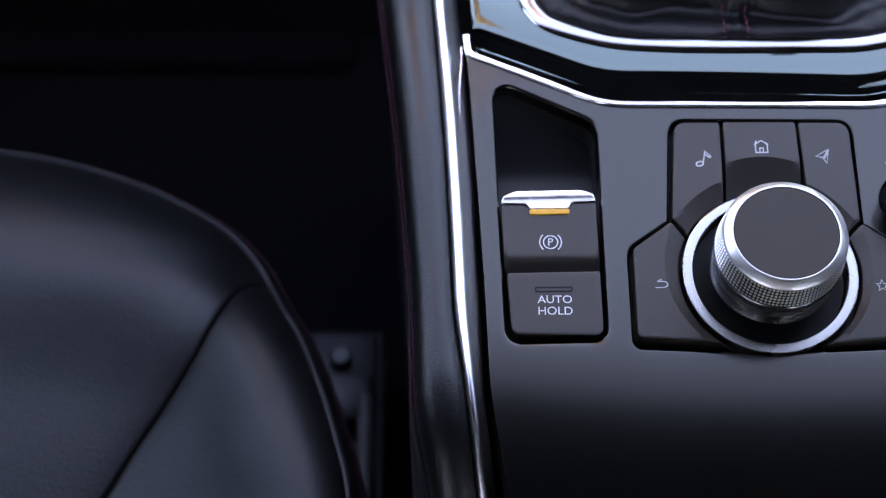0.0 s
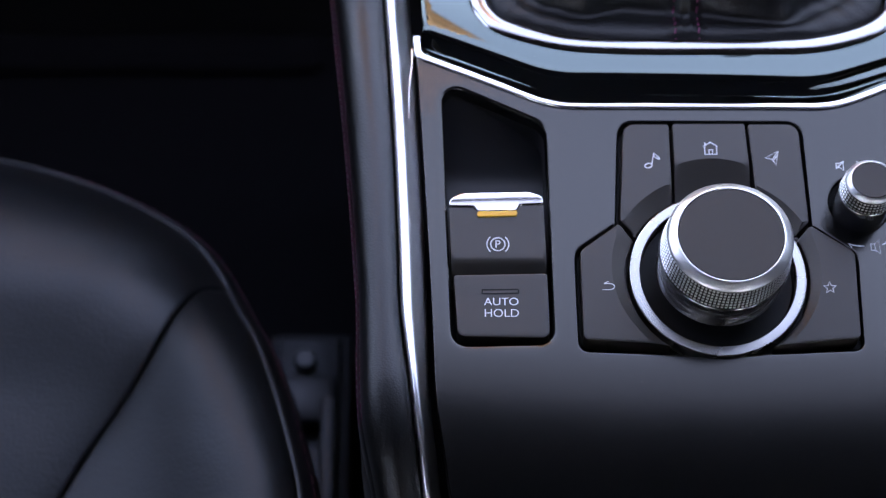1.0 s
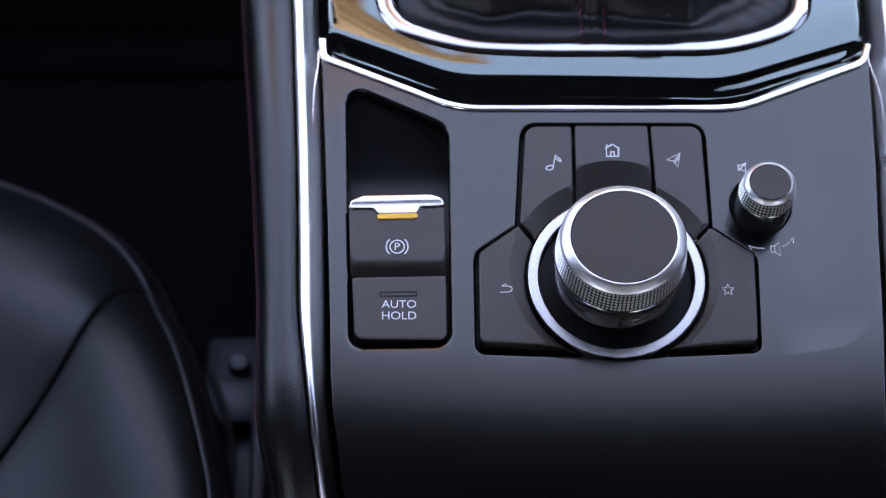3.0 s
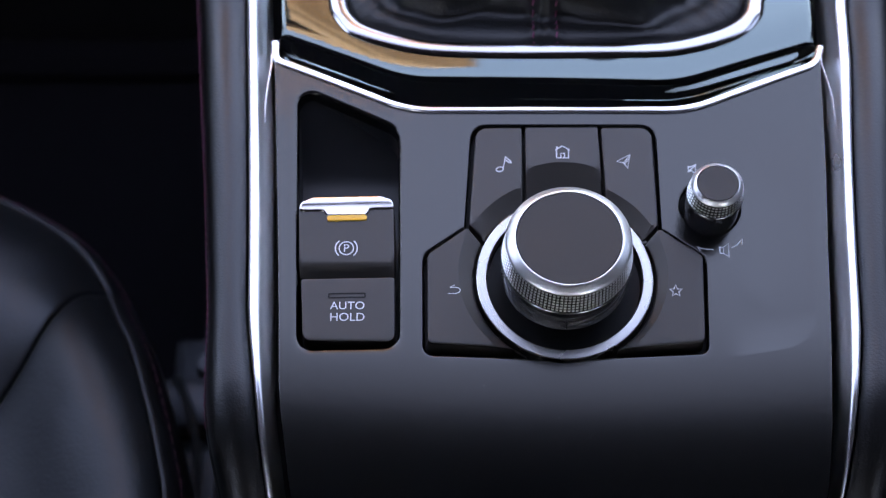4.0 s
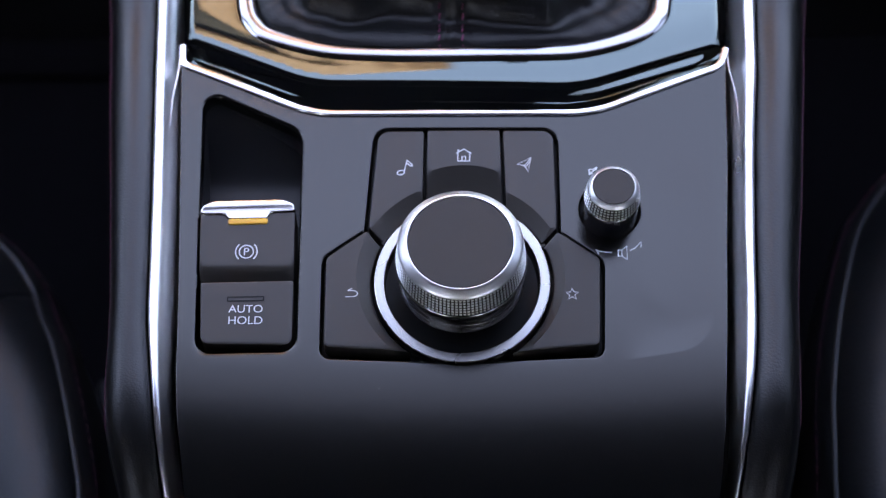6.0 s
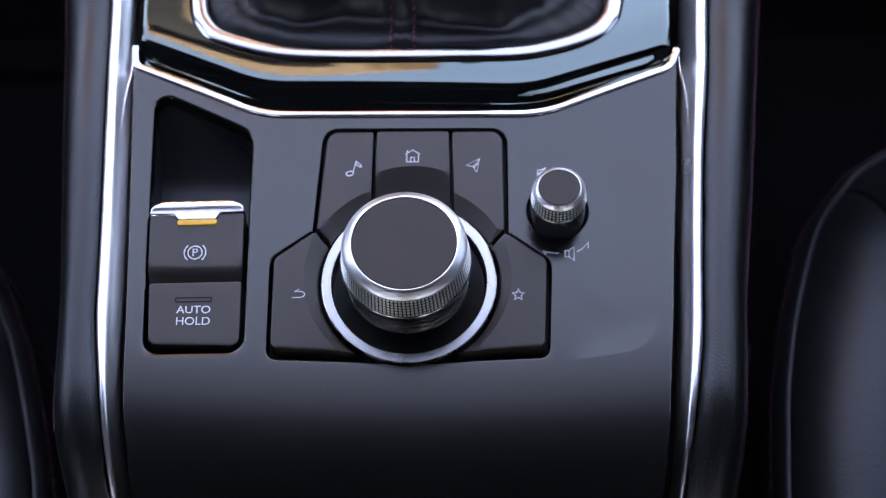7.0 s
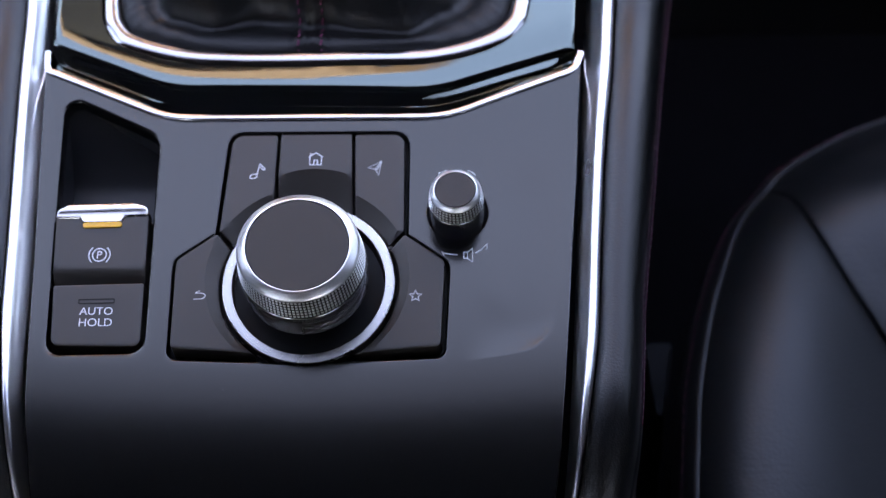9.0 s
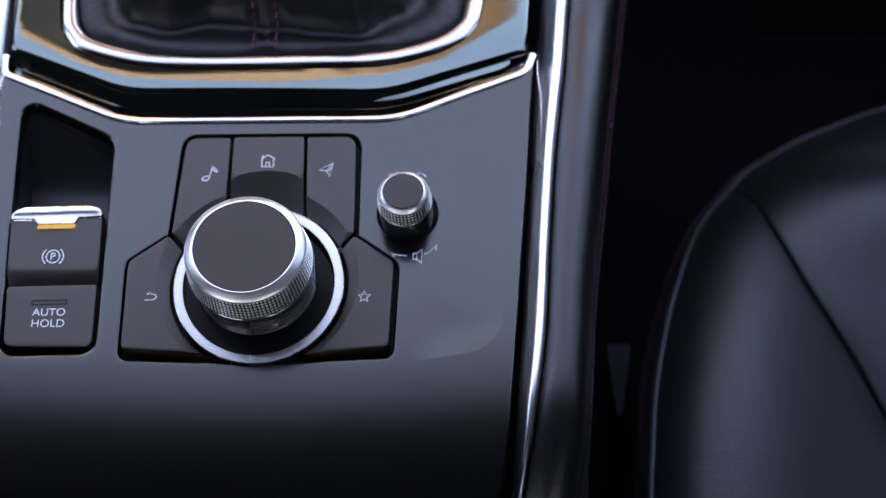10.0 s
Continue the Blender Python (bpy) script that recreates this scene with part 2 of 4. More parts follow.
def sweep(bm, path, section, cap=True):
    """A section of (side, up) carried along a path; side points to the path's right."""
    p = [Vector(q) for q in path]
    loops = []
    for i, q in enumerate(p):
        t = p[min(i + 1, len(p) - 1)] - p[max(i - 1, 0)]
        s = Vector((t.y, -t.x, 0)).normalized()
        loops.append([(q.x + s.x * u, q.y + s.y * u, q.z + w) for u, w in section])
    rows = rings(bm, loops, False)
    if cap:
        bm.faces.new(rows[0])
        bm.faces.new(rows[-1])


def lathe(bm, x, y, profile, n=96, top=False, bottom=False):
    rows = rings(bm, [[(x + r * math.cos(2 * math.pi * k / n), y + r * math.sin(2 * math.pi * k / n), z) for k in range(n)] for r, z in profile])
    if top:
        bm.faces.new(rows[-1])
    if bottom:
        bm.faces.new(rows[0])


def box(bm, x0, x1, y0, y1, z0, z1, bevel=0.0):
    m = Matrix.Translation(((x0 + x1) / 2, (y0 + y1) / 2, (z0 + z1) / 2)) @ Matrix.Diagonal((x1 - x0, y1 - y0, z1 - z0, 1))
    made = bmesh.ops.create_cube(bm, size=1, matrix=m)
    if bevel:
        es = list({e for v in made["verts"] for e in v.link_edges})
        bmesh.ops.bevel(bm, geom=es, offset=bevel, segments=2, affect="EDGES", profile=0.5)


def stroke(bm, pts, z, w=0.04, closed=False, t=0.012):
    """A printed line of width w lying on height z (a number or a function)."""
    p = [Vector(q) for q in pts]
    zf = z if callable(z) else (lambda x, y: z)
    n = len(p)
    lo, hi = [], []
    for i, q in enumerate(p):
        a = p[i - 1] if closed or i else q
        b = p[(i + 1) % n] if closed or i + 1 < n else q
        t1 = (q - a).normalized() if (q - a).length > 1e-9 else (b - q).normalized()
        t2 = (b - q).normalized() if (b - q).length > 1e-9 else t1
        nn = Vector((-t1.y - t2.y, t1.x + t2.x))
        nn = nn / max(0.6, nn.length_squared / 2) * (w / 2)
        lo.append(q - nn)
        hi.append(q + nn)
    k = range(n if closed else n - 1)
    top = [[bm.verts.new((v.x, v.y, zf(v.x, v.y) + t)) for v in s] for s in (lo, hi)]
    for i in k:
        j = (i + 1) % n
        bm.faces.new((top[0][i], top[0][j], top[1][j], top[1][i]))


def circle(x, y, r, n=32, a0=0.0, a1=360.0):
    full = abs(a1 - a0) >= 360
    m = n if full else n + 1
    return [(x + r * math.cos(radians(a0 + (a1 - a0) * k / n)), y + r * math.sin(radians(a0 + (a1 - a0) * k / n))) for k in range(m)]


def lettering(name, text, x, y, z, width, height, mat, parent, label=""):
    """Raised print: text fitted into a box whose lower left corner is (x, y)."""
    cu = bpy.data.curves.new(name, "FONT")
    cu.body = text
    cu.extrude = 0.0
    ob = new(name + "_outline", cu)
    me = bpy.data.meshes.new_from_object(ob.evaluated_get(bpy.context.evaluated_depsgraph_get()))
    bpy.data.objects.remove(ob)
    co = np.array([v.co[:] for v in me.vertices])
    lo, hi = co.min(0), co.max(0)
    bm = bmesh.new()
    bm.from_mesh(me)
    bpy.data.meshes.remove(me)
    for v in bm.verts:
        v.co = (x + (v.co.x - lo[0]) / (hi[0] - lo[0]) * width, y + (v.co.y - lo[1]) / (hi[1] - lo[1]) * height, z + 0.012)
    return part(name, bm, mat, parent, label)


def smooth01(v, a, b):
    t = min(1.0, max(0.0, (v - a) / (b - a)))
    return t * t * (3 - 2 * t)


# ---- the console's shape ----
def deck(x, y):
    """Height of the console's panel: a little crowned, falling to both ends, with a shallow thumb rest."""
    u = max(0.0, y - 6.0)
    z = -0.06 * min(u, 0.3) ** 2 - 0.036 * max(0.0, u - 0.3) - 0.0145 * max(0.0, -2.6 + 0.9 * (x / 8.5) ** 2 - y) ** 2
    z -= 0.0055 * max(0.0, abs(x + 0.8) - 2.5) ** 2
    ex, ey = 8.26 + 0.0655 * y, -2.60 + 0.2 * (x - 5.68)
    dx, dy = ex - x, y - ey
    r = 1.1
    d = r - math.hypot(r - dx, r - dy) if dx < r and dy < r else min(dx, dy)
    z -= 0.10 * (1 - math.exp(-max(d, 0.0) / 0.45)) * (1 - smooth01(d, 0.6, 4.2)) * (1 - smooth01(y, 3.0, 5.5)) * smooth01(x, 5.0, 7.0)
    return z


RAIL_IN_L = [(-10.75, 20), (-10.42, 15), (-10.1, 10.5), (-9.85, 7), (-9.69, 4.3), (-9.56, 1.5), (-9.46, -1.1), (-9.36, -3.9), (-9.15, -5.7), (-8.93, -7.3), (-8.4, -10)]
RAIL_IN_R = [(10.12, 20), (9.78, 15), (9.46, 10.5), (9.25, 7), (9.12, 4.3), (8.96, 1.5), (8.84, -1.1), (8.67, -3.9), (8.58, -5.3), (8.33, -7.3), (7.75, -10)]


def rail_height(y):
    return -0.25 - 0.016 * max(0.0, y - 4.5) ** 2 - 0.10 * max(0.0, -3.0 - y) ** 2 if y < 11 else -0.926 - 0.05 * (y - 11)


console = thing("center_console", -0.5, 2, -33, "dark grey satin plastic center console with leather side pads", "car console")
POCKET_HOLE = dense(rounded([(-8.98, 7.53, 0.45), (-8.63, -2.33, 0.5), (-5.38, -2.33, 0.5), (-5.48, 5.70, 0.7)]), 0.4)
CLUSTER_HOLE = dense(rounded([(-4.54, -2.57, 0.3), (-0.98, -2.70, 0), (0.92, -2.70, 0), (4.55, -2.52, 0.3), (4.67, 0.82, 0.45), (3.25, 1.83, 0.12),
                              (3.24, 5.76, 0.5), (-2.97, 5.78, 0.5), (-3.21, 1.91, 0.12), (-4.58, 0.92, 0.45)]), 0.35)
VOL = (4.94, 2.56)
VOL_HOLE = circle(VOL[0] + 0.01, VOL[1] + 0.17, 1.03, 48)
left_edge = [(x + 0.10 + 0.012 * max(0.0, 4 - y), y) for x, y, *_ in spline([(a, b, 0) for a, b in RAIL_IN_L[1:]], 6)]
right_edge = [(x - 0.13 - 0.012 * max(0.0, 4 - y), y) for x, y, *_ in spline([(a, b, 0) for a, b in RAIL_IN_R[1:]], 6)]
STRIP = [(-9.86, 9.42, 0), (-9.80, 8.64, 0.25), (-5.18, 6.45, 0.9), (4.46, 6.42, 0.9), (8.99, 8.44, 0.3), (9.25, 9.20, 0)]
strip_line = open_rounded(STRIP)
front_edge = [(x, y - 0.16) for x, y in strip_line if y < 9.35]
left_edge = [p for p in left_edge if -7.9 < p[1] < 9.5]
right_edge = [p for p in right_edge if -7.9 < p[1] < 9.4]
PANEL_EDGE = ccw(dense(front_edge, 0.5, False) + right_edge[:] + [(7.6, -7.95), (-8.65, -7.95)] + left_edge[::-1])
bm = bmesh.new()
B = 0.10
rest_lines = [open_rounded([(8.56 - k, 4.6, 0), (8.12 - k, -2.12 + k, 1.1 - k), (5.2, -2.70 + k, 0)], 16) for k in (-0.03, 0.0, 0.06, 0.14, 0.26)]
surf(bm, offset(PANEL_EDGE, -0.02), [offset(POCKET_HOLE, 0.18), offset(CLUSTER_HOLE, B + 0.03), offset(VOL_HOLE, 0.08)], [dense(q, 0.2, False) for q in rest_lines], 0.22, deck)
for hole, b in ((POCKET_HOLE, 0.15), (CLUSTER_HOLE, B), (VOL_HOLE, 0.05)):
    edge_skin(bm, hole, [(b + 0.03, 0), (b, -0.001), (0.55 * b, -0.1 * b), (0.2 * b, -0.4 * b), (0, -b), (-0.01, -0.6)], deck)
edge_skin(bm, PANEL_EDGE, [(-0.02, 0), (0, -0.02), (0, -1.2)], deck)
part("panel", bm, PANEL, console, "satin dark grey plastic panel")

RAIL = [(0.0, -0.9), (0.0, -0.40), (0.03, -0.34), (0.10, -0.265), (0.22, -0.195), (0.36, -0.11), (0.47, -0.035), (0.55, 0.025), (0.61, 0.062), (0.67, 0.086), (0.73, 0.097), (0.79, 0.096), (0.85, 0.078), (0.90, 0.043), (0.94, -0.01), (0.97, -0.10), (1.0, -0.27), (1.0, -0.9)]
PAD = [(0.0, -0.9), (0.012, -0.22), (0.055, -0.13), (0.16, -0.03), (0.31, 0.055), (0.47, 0.07), (0.63, 0.0), (0.78, -0.14), (0.89, -0.33), (0.96, -0.62), (1.0, -1.0), (1.012, -1.1), (1.035, -1.14), (1.07, -1.5), (1.09, -2.2), (1.05, -3.0), (0.95, -3.6), (0.8, -3.8)]


def rail_drop(side, u, w, y):
    """The flank towards the panel is steeper on the passenger side."""
    return w if u > 0.5 or w < -0.5 else 0.06 + (w - 0.06) * (1.55 if side > 0 else 1.36 - 0.36 * smooth01(y, 6.0, 10.0))


def rail_width(side, y):
    """Both rails narrow towards their rear ends."""
    return 0.80 + 0.20 * smooth01(y, 4.0, 9.5) - 0.40 * smooth01(-y, 1.0, 7.5) if side > 0 else 0.88 - 0.30 * smooth01(-y, 0.5, 4.5)


def pad_width(side, y):
    reach = (2.30 + 0.05 * max(0.0, y)) if side > 0 else (2.26 + 0.035 * max(0.0, y))
    return reach - rail_width(side, y) - 0.25 * smooth01(-y, 3.5, 7.5)


def along(path, side):
    """Points of the path with the direction that leads away from the panel."""
    out = []
    for i, q in enumerate(path):
        t = Vector(path[min(i + 1, len(path) - 1)]) - Vector(path[max(i - 1, 0)])
        out.append((q, Vector((t.y, -t.x, 0)).normalized() * -side))
    return out


for side, RI in ((-1, RAIL_IN_L), (1, RAIL_IN_R)):
    path = [(x, y, rail_height(y) + 0.06) for x, y, *_ in spline([(a, b, 0) for a, b in RI], 8)]
    steps = along(path, side)
    bm = bmesh.new()
    rings(bm, [[(q[0] + n.x * u * rail_width(side, q[1]), q[1] + n.y * u * rail_width(side, q[1]), q[2] + rail_drop(side, u, w, q[1])) for u, w in RAIL] for q, n in steps], False)
    rail = part("chrome_rail", bm, RAIL_CHROME, console, "bright chrome rail")
    # the raised sliver that leaves the strip's end and dies away along the flank
    bm = bmesh.new()
    loops = []
    for y, u, r in ((9.36, 0.02, 0.02), (9.30, 0.02, 0.05), (8.9, 0.03, 0.05), (8.5, 0.08, 0.042), (8.0, 0.17, 0.032), (7.5, 0.25, 0.022), (6.9, 0.31, 0.012), (6.2, 0.35, 0.004)):
        q, n = min(steps, key=lambda e: abs(e[0][1] - y))
        w = float(np.interp(u, [p[0] for p in RAIL[1:9]], [rail_drop(side, *p, y) for p in RAIL[1:9]]))
        c = (float(np.interp(-y, [-e[0][1] for e in steps], [e[0][0] for e in steps])) + n.x * u * rail_width(side, y), y, rail_height(y) + 0.06 + w + 0.005)
        r *= 0.45 if side > 0 else 1.0
        loops.append([(c[0] + r * math.cos(a), c[1], c[2] + r * math.sin(a)) for a in [2 * math.pi * k / 10 for k in range(10)]])
    rows = rings(bm, loops)
    bm.faces.new(rows[0])
    part("rail_sliver", bm, CHROME, rail, "thin raised chrome sliver", angle=1.2)
    fall = 1.25 if side > 0 else 0.95

    def pad_point(q, n, u, w):
        reach = rail_width(side, q[1]) + 0.01 + u * pad_width(side, q[1])
        return (q[0] + n.x * reach, q[1] + n.y * reach, q[2] - 0.05 + (w * fall if w < -0.1 and u > 0.7 else w))

    bm = bmesh.new()
    rings(bm, [[pad_point(q, n, u, w) for u, w in PAD] for q, n in steps], False)
    pad = part("side_pad", bm, HIDE, console, "black grained leather side pad", angle=1.2)
    # two rows of thread along the outer seam
    bm = bmesh.new()
    for u, w in ((0.99, -0.93), (1.06, -1.34)):
        line = dense([pad_point(q, n, u, w) for q, n in steps if -4.6 < q[1] < 16], 0.05, False)
        for k in range(0, len(line) - 6, 6):
            tube(bm, [line[k], line[k + 2], line[k + 4]], 0.022, 5, flatten=0.7)
    part("stitching", bm, THREAD, pad, "crimson double stitching")
    bm = bmesh.new()
    sec = [(2.0, -3.6), (2.35, -4.3), (2.45, -6), (2.4, -20), (2.3, -33.2), (1.0, -33.2)]
    rings(bm, [[(q[0] + n.x * u, q[1] + n.y * u, q[2] + w) for u, w in sec] for q, n in steps], False)
    part("side_wall", bm, SIDE, console, "grained black plastic side wall")

# the storage box lid behind the panel
bm = bmesh.new()
lid = dense(rounded([(-8.6, -8.1, 0.3), (-9.0, -30, 1), (8.0, -30, 1), (7.25, -8.1, 0.3)]), 0.8)
surf(bm, offset(lid, -0.3), (), (), 1.5, lambda x, y: -1.35)
edge_skin(bm, lid, [(-0.3, 0), (-0.08, -0.08), (0, -0.3), (0, -6)], lambda x, y: -1.35)
part("box_lid", bm, SIDE, console, "black plastic storage box lid")

# ---- gear surround ----
PLATE_Z = 0.15
surround = thing("gear_surround", -0.4, 10, -1.2, "piano black gear lever surround with chrome strip and bezel", "gear surround")
PLATE_EDGE = [(-9.69, 9.55, 0), (-5.22, 7.56, 0.9), (4.08, 7.36, 0.9), (9.04, 9.15, 0)]
BEZEL = [(-8.41, 14.17), (-8.04, 11.09), (-7.67, 10.03), (-6.86, 9.3), (-4.87, 8.66), (-2.89, 8.46), (-0.92, 8.41), (1.56, 8.44), (4.03, 8.53), (6.01, 9.12), (7.07, 9.99), (7.43, 11.1), (7.77, 14.18), (7.2, 22.3), (-7.94, 22.3)]


def plate(x, y):
    """The lacquered plate is crowned and falls away towards the dashboard."""
    a, b = -5.22 - x, x - 4.08
    u = max(0.0, y - 7.45 - 0.223 * (a + math.hypot(a, 1)) - 0.1815 * (b + math.hypot(b, 1)))
    return PLATE_Z - (x + 0.4) ** 2 / 300.0 - 0.06 * min(u, 1.6) ** 2 - 0.192 * max(0.0, u - 1.6)


bezel_line = [p[:2] for p in spline([(x, y, 0) for x, y in BEZEL[:13]], 6)] + [(7.3, 22), (-8.0, 22)]
bezel_line = ccw(bezel_line)
outer = ccw(open_rounded(PLATE_EDGE) + [(9.85, 23), (-10.6, 23)])
outer = dense(outer, 0.3)
bm = bmesh.new()
surf(bm, offset(outer, -0.24), [offset(bezel_line, 0.02)], (), 0.16, plate)
edge_skin(bm, outer, [(-0.24, 0), (-0.19, -0.006), (-0.14, -0.02), (-0.09, -0.045), (-0.04, -0.08), (0.0, -0.12), (0.003, -0.42)], plate)
edge_skin(bm, bezel_line, [(0.02, 0), (0.02, -0.6)], plate)
part("gloss_plate", bm, GLOSS, surround, "piano black lacquered plate")
# stepped fascia below the plate, down to the strip
bm = bmesh.new()
up = even(open_rounded(PLATE_EDGE), 90)
low = even(open_rounded([STRIP[1][:2] + (0,)] + STRIP[2:4] + [STRIP[4][:2] + (0,)]), 90)
loops = []
for f, zf in ((0.0, 0.0), (0.07, 0.10), (0.44, 0.42), (0.46, 0.46), (0.49, 0.54), (0.52, 0.58), (1.0, 1.0)):
    row = []
    for (x0, y0), (x1, y1) in zip(up, low):
        z0, z1 = plate(x0, y0) - 0.14, deck(x1, y1) - 0.46
        row.append((x0 + (x1 - x0) * f, y0 + (y1 - y0) * f, z0 + (z1 - z0) * zf))
    loops.append(row)
rings(bm, loops, False)
part("fascia", bm, GLOSS, surround, "glossy black stepped fascia")
for side, ends in ((-1, (2, 25)), (1, (90 - 3, 90 - 32))):
    bm = bmesh.new()
    back, front, foot_line = [], [], []
    count = abs(ends[1] - ends[0])
    for k in range(count + 1):
        i = ends[0] + (k if ends[1] > ends[0] else -k)
        (x0, y0), (x1, y1) = up[i], low[i]
        far = k / count
        w = (0.05 + 0.31 * (1 - far)) * min(1.0, 0.5 + k / 2.5)
        z = plate(x0, y0) - 0.17 - 0.14 * far ** 3
        for row, f, zz in ((back, 0.10, z + 0.03), (front, 0.12 + w, z - (0.0 if side > 0 else 0.12)), (foot_line, 0.14 + w, z - 0.5)):
            row.append((x0 + (x1 - x0) * f, y0 + (y1 - y0) * f, zz))
    rings(bm, [back, [tuple(0.15 * a + 0.85 * b for a, b in zip(p, q)) for p, q in zip(back, front)], [(x, y - 0.01, z - 0.03) for x, y, z in front], foot_line], False)
    part("ledge", bm, GLOSS, surround, "glossy black tapering ledge", angle=0.4)
bm = bmesh.new()
line = [(x, y, deck(x, min(y, 9.6))) for x, y in dense(strip_line, 0.4, False)]
sweep(bm, line, [(-0.125, -0.14), (-0.125, 0.0), (-0.095, 0.045), (-0.04, 0.068), (0.035, 0.074), (0.09, 0.052), (0.118, 0.0), (0.12, -0.05), (0.12, -0.14)])
part("chrome_strip", bm, CHROME, surround, "thin bright chrome strip")
bm = bmesh.new()
sec = [(0.0, -0.3), (0.0, -0.03), (-0.03, 0.005), (-0.12, 0.06), (-0.20, 0.10), (-0.28, 0.128), (-0.36, 0.144), (-0.46, 0.15), (-0.55, 0.14), (-0.62, 0.10), (-0.67, 0.02), (-0.70, -0.1), (-0.70, -0.5)]
loops = [[(x, y, plate(x, y) + w) for x, y in offset(bezel_line, u)] for u, w in sec]
rings(bm, loops)
part("boot_bezel", bm, BEZEL_CHROME, surround, "chrome bezel round the boot")

# ---- shift boot ----
boot = thing("shift_boot", -0.45, 14, -1.0, "black leather shift boot with crimson stitching", "shift boot")
foot = dense(offset(bezel_line, -0.67), 0.09)
cx0, cy0 = -0.42, 16.0


def boot_ring(f, z):
    row = []
    for x, y in foot:
        a = math.atan2(y - cy0, x - cx0)
        fold = 0.0 if f > 0.93 else (1 - f) * (1.3 * math.sin(5 * a + 1.0) + 0.7 * math.sin(11 * a + 0.6) + 0.35 * math.sin(23 * a))
        seam = 0.0 if y > cy0 else (0.16 * math.exp(-((x - cx0) / 0.62) ** 4) - 0.10 * math.exp(-((x - cx0) / 0.06) ** 2) - 0.05 * math.exp(-((abs(x - cx0) - 0.41) / 0.08) ** 2) + 0.015 * math.sin(18 * y)) * min(1.0, (1 - f) * 15)
        row.append((cx0 + (x - cx0) * f + fold * math.cos(a), cy0 + (y - cy0) * f + fold * math.sin(a), z + 0.4 + 0.3 * fold + seam))
    return row


bm = bmesh.new()
levels = [(1.0, -1.0), (0.99, -0.75), (0.965, -0.62), (0.93, -0.58), (0.90, -0.60), (0.87, -0.70), (0.84, -0.85), (0.80, -0.75), (0.76, 0.0), (0.70, 1.2), (0.6, 2.4), (0.45, 3.2), (0.3, 3.7), (0.2, 3.9)]
folds = [boot_ring(f, z) for f, z in levels]
rows = rings(bm, folds)
bm.faces.new(rows[-1])
hide = part("leather", bm, BOOT, boot, "soft black leather folds", angle=1.5)
bm = bmesh.new()
for sx in (-0.80, 0.02):
    line = []
    for row in folds[1:10]:
        near = sorted(p for p in row if p[1] < cy0 - 1)
        xs = [p[0] for p in near]
        line.append((sx, float(np.interp(sx, xs, [p[1] for p in near])) - 0.02, float(np.interp(sx, xs, [p[2] for p in near])) + 0.03))
    line = dense(spline(line, 5), 0.05, False)
    for k in range(0, len(line) - 5, 7):
        tube(bm, [(line[k][0] - 0.02, *line[k][1:]), line[k + 2], (line[k + 4][0] + 0.02, *line[k + 4][1:])], 0.042, 5, flatten=0.7)
part("stitching", bm, BOOT_THREAD, hide, "crimson thread")

# ---- parking brake switch ----
brake = thing("parking_brake_switch", -7.2, 2, -2.2, "dark grey parking brake switch with chrome edge and amber bar", "brake switch")
bm = bmesh.new()
liner = offset(POCKET_HOLE, 0.0)


def pocket_floor(x, y):
    return -0.55 - 1.7 * smooth01(7.7 - y, 0.0, 3.2) - 0.05


surf(bm, liner, (), (), 0.4, pocket_floor)
rings(bm, [[(x, y, deck(x, y) - 0.55) for x, y in liner], [(x, y, pocket_floor(x, y)) for x, y in liner]])
part("housing", bm, POCKET, brake, "black recessed pocket")
KEY_L = dense(rounded([(-8.76, 2.62, 0.1), (-8.67, 0.22, 0.1), (-5.53, 0.24, 0.1), (-5.59, 2.72, 0.1)]), 0.3)


def lever_top(x, y):
    return -0.06 - 0.45 * (0.60 - y + math.hypot(0.60 - y, 0.07)) + 0.03 * smooth01(y, 1.5, 2.9)


bm = keycap(KEY_L, lever_top, 0.05, 1.2, (), 0.13)
lever = part("lever", bm, KEY, brake, "matt dark grey pull lever", angle=0.7)
EDGE = dense(rounded([(-8.76, 2.56, 0.1), (-7.94, 2.56, 0.1), (-7.8, 2.38, 0.1), (-6.51, 2.4, 0.1), (-6.37, 2.62, 0.1), (-5.59, 2.65, 0.1),
                      (-5.62, 2.94, 0.25), (-6.06, 3.11, 0.4), (-8.28, 3.07, 0.4), (-8.73, 2.84, 0.25)]), 0.15)


def edge_top(x, y):
    return float(np.interp(y - 0.025 * (x + 7.2), [2.36, 2.60, 2.75, 2.86, 2.94, 3.02, 3.09, 3.16], [0.0, 0.02, 0.04, 0.062, 0.075, 0.075, 0.06, 0.025]))


bm = keycap(EDGE, edge_top, 0.04, 0.7, (), 0.08)
part("chrome_edge", bm, CHROME, brake, "polished chrome front edge", angle=1.0)
BAR = dense(rounded([(-7.84, 2.4, 0.1), (-7.79, 2.2, 0.06), (-6.5, 2.23, 0.06), (-6.45, 2.43, 0.1)]), 0.2)
part("indicator_bar", keycap(BAR, lambda x, y: 0.02, 0.03, 0.2, (), 0.15), AMBER, lever, "amber indicator bar")
bm = bmesh.new()
pz = -0.035
stroke(bm, circle(-7.14, 1.20, 0.235, 36), pz, 0.042, True)
stroke(bm, circle(-7.14, 1.20, 0.36, 14, -48, 48), pz, 0.042)
stroke(bm, circle(-7.14, 1.20, 0.36, 14, 132, 228), pz, 0.042)
part("brake_symbol", bm, PRINT, lever, "white printed brake symbol")
lettering("letter", "P", -7.22, 1.07, pz, 0.17, 0.27, PRINT, lever, "white letter P")

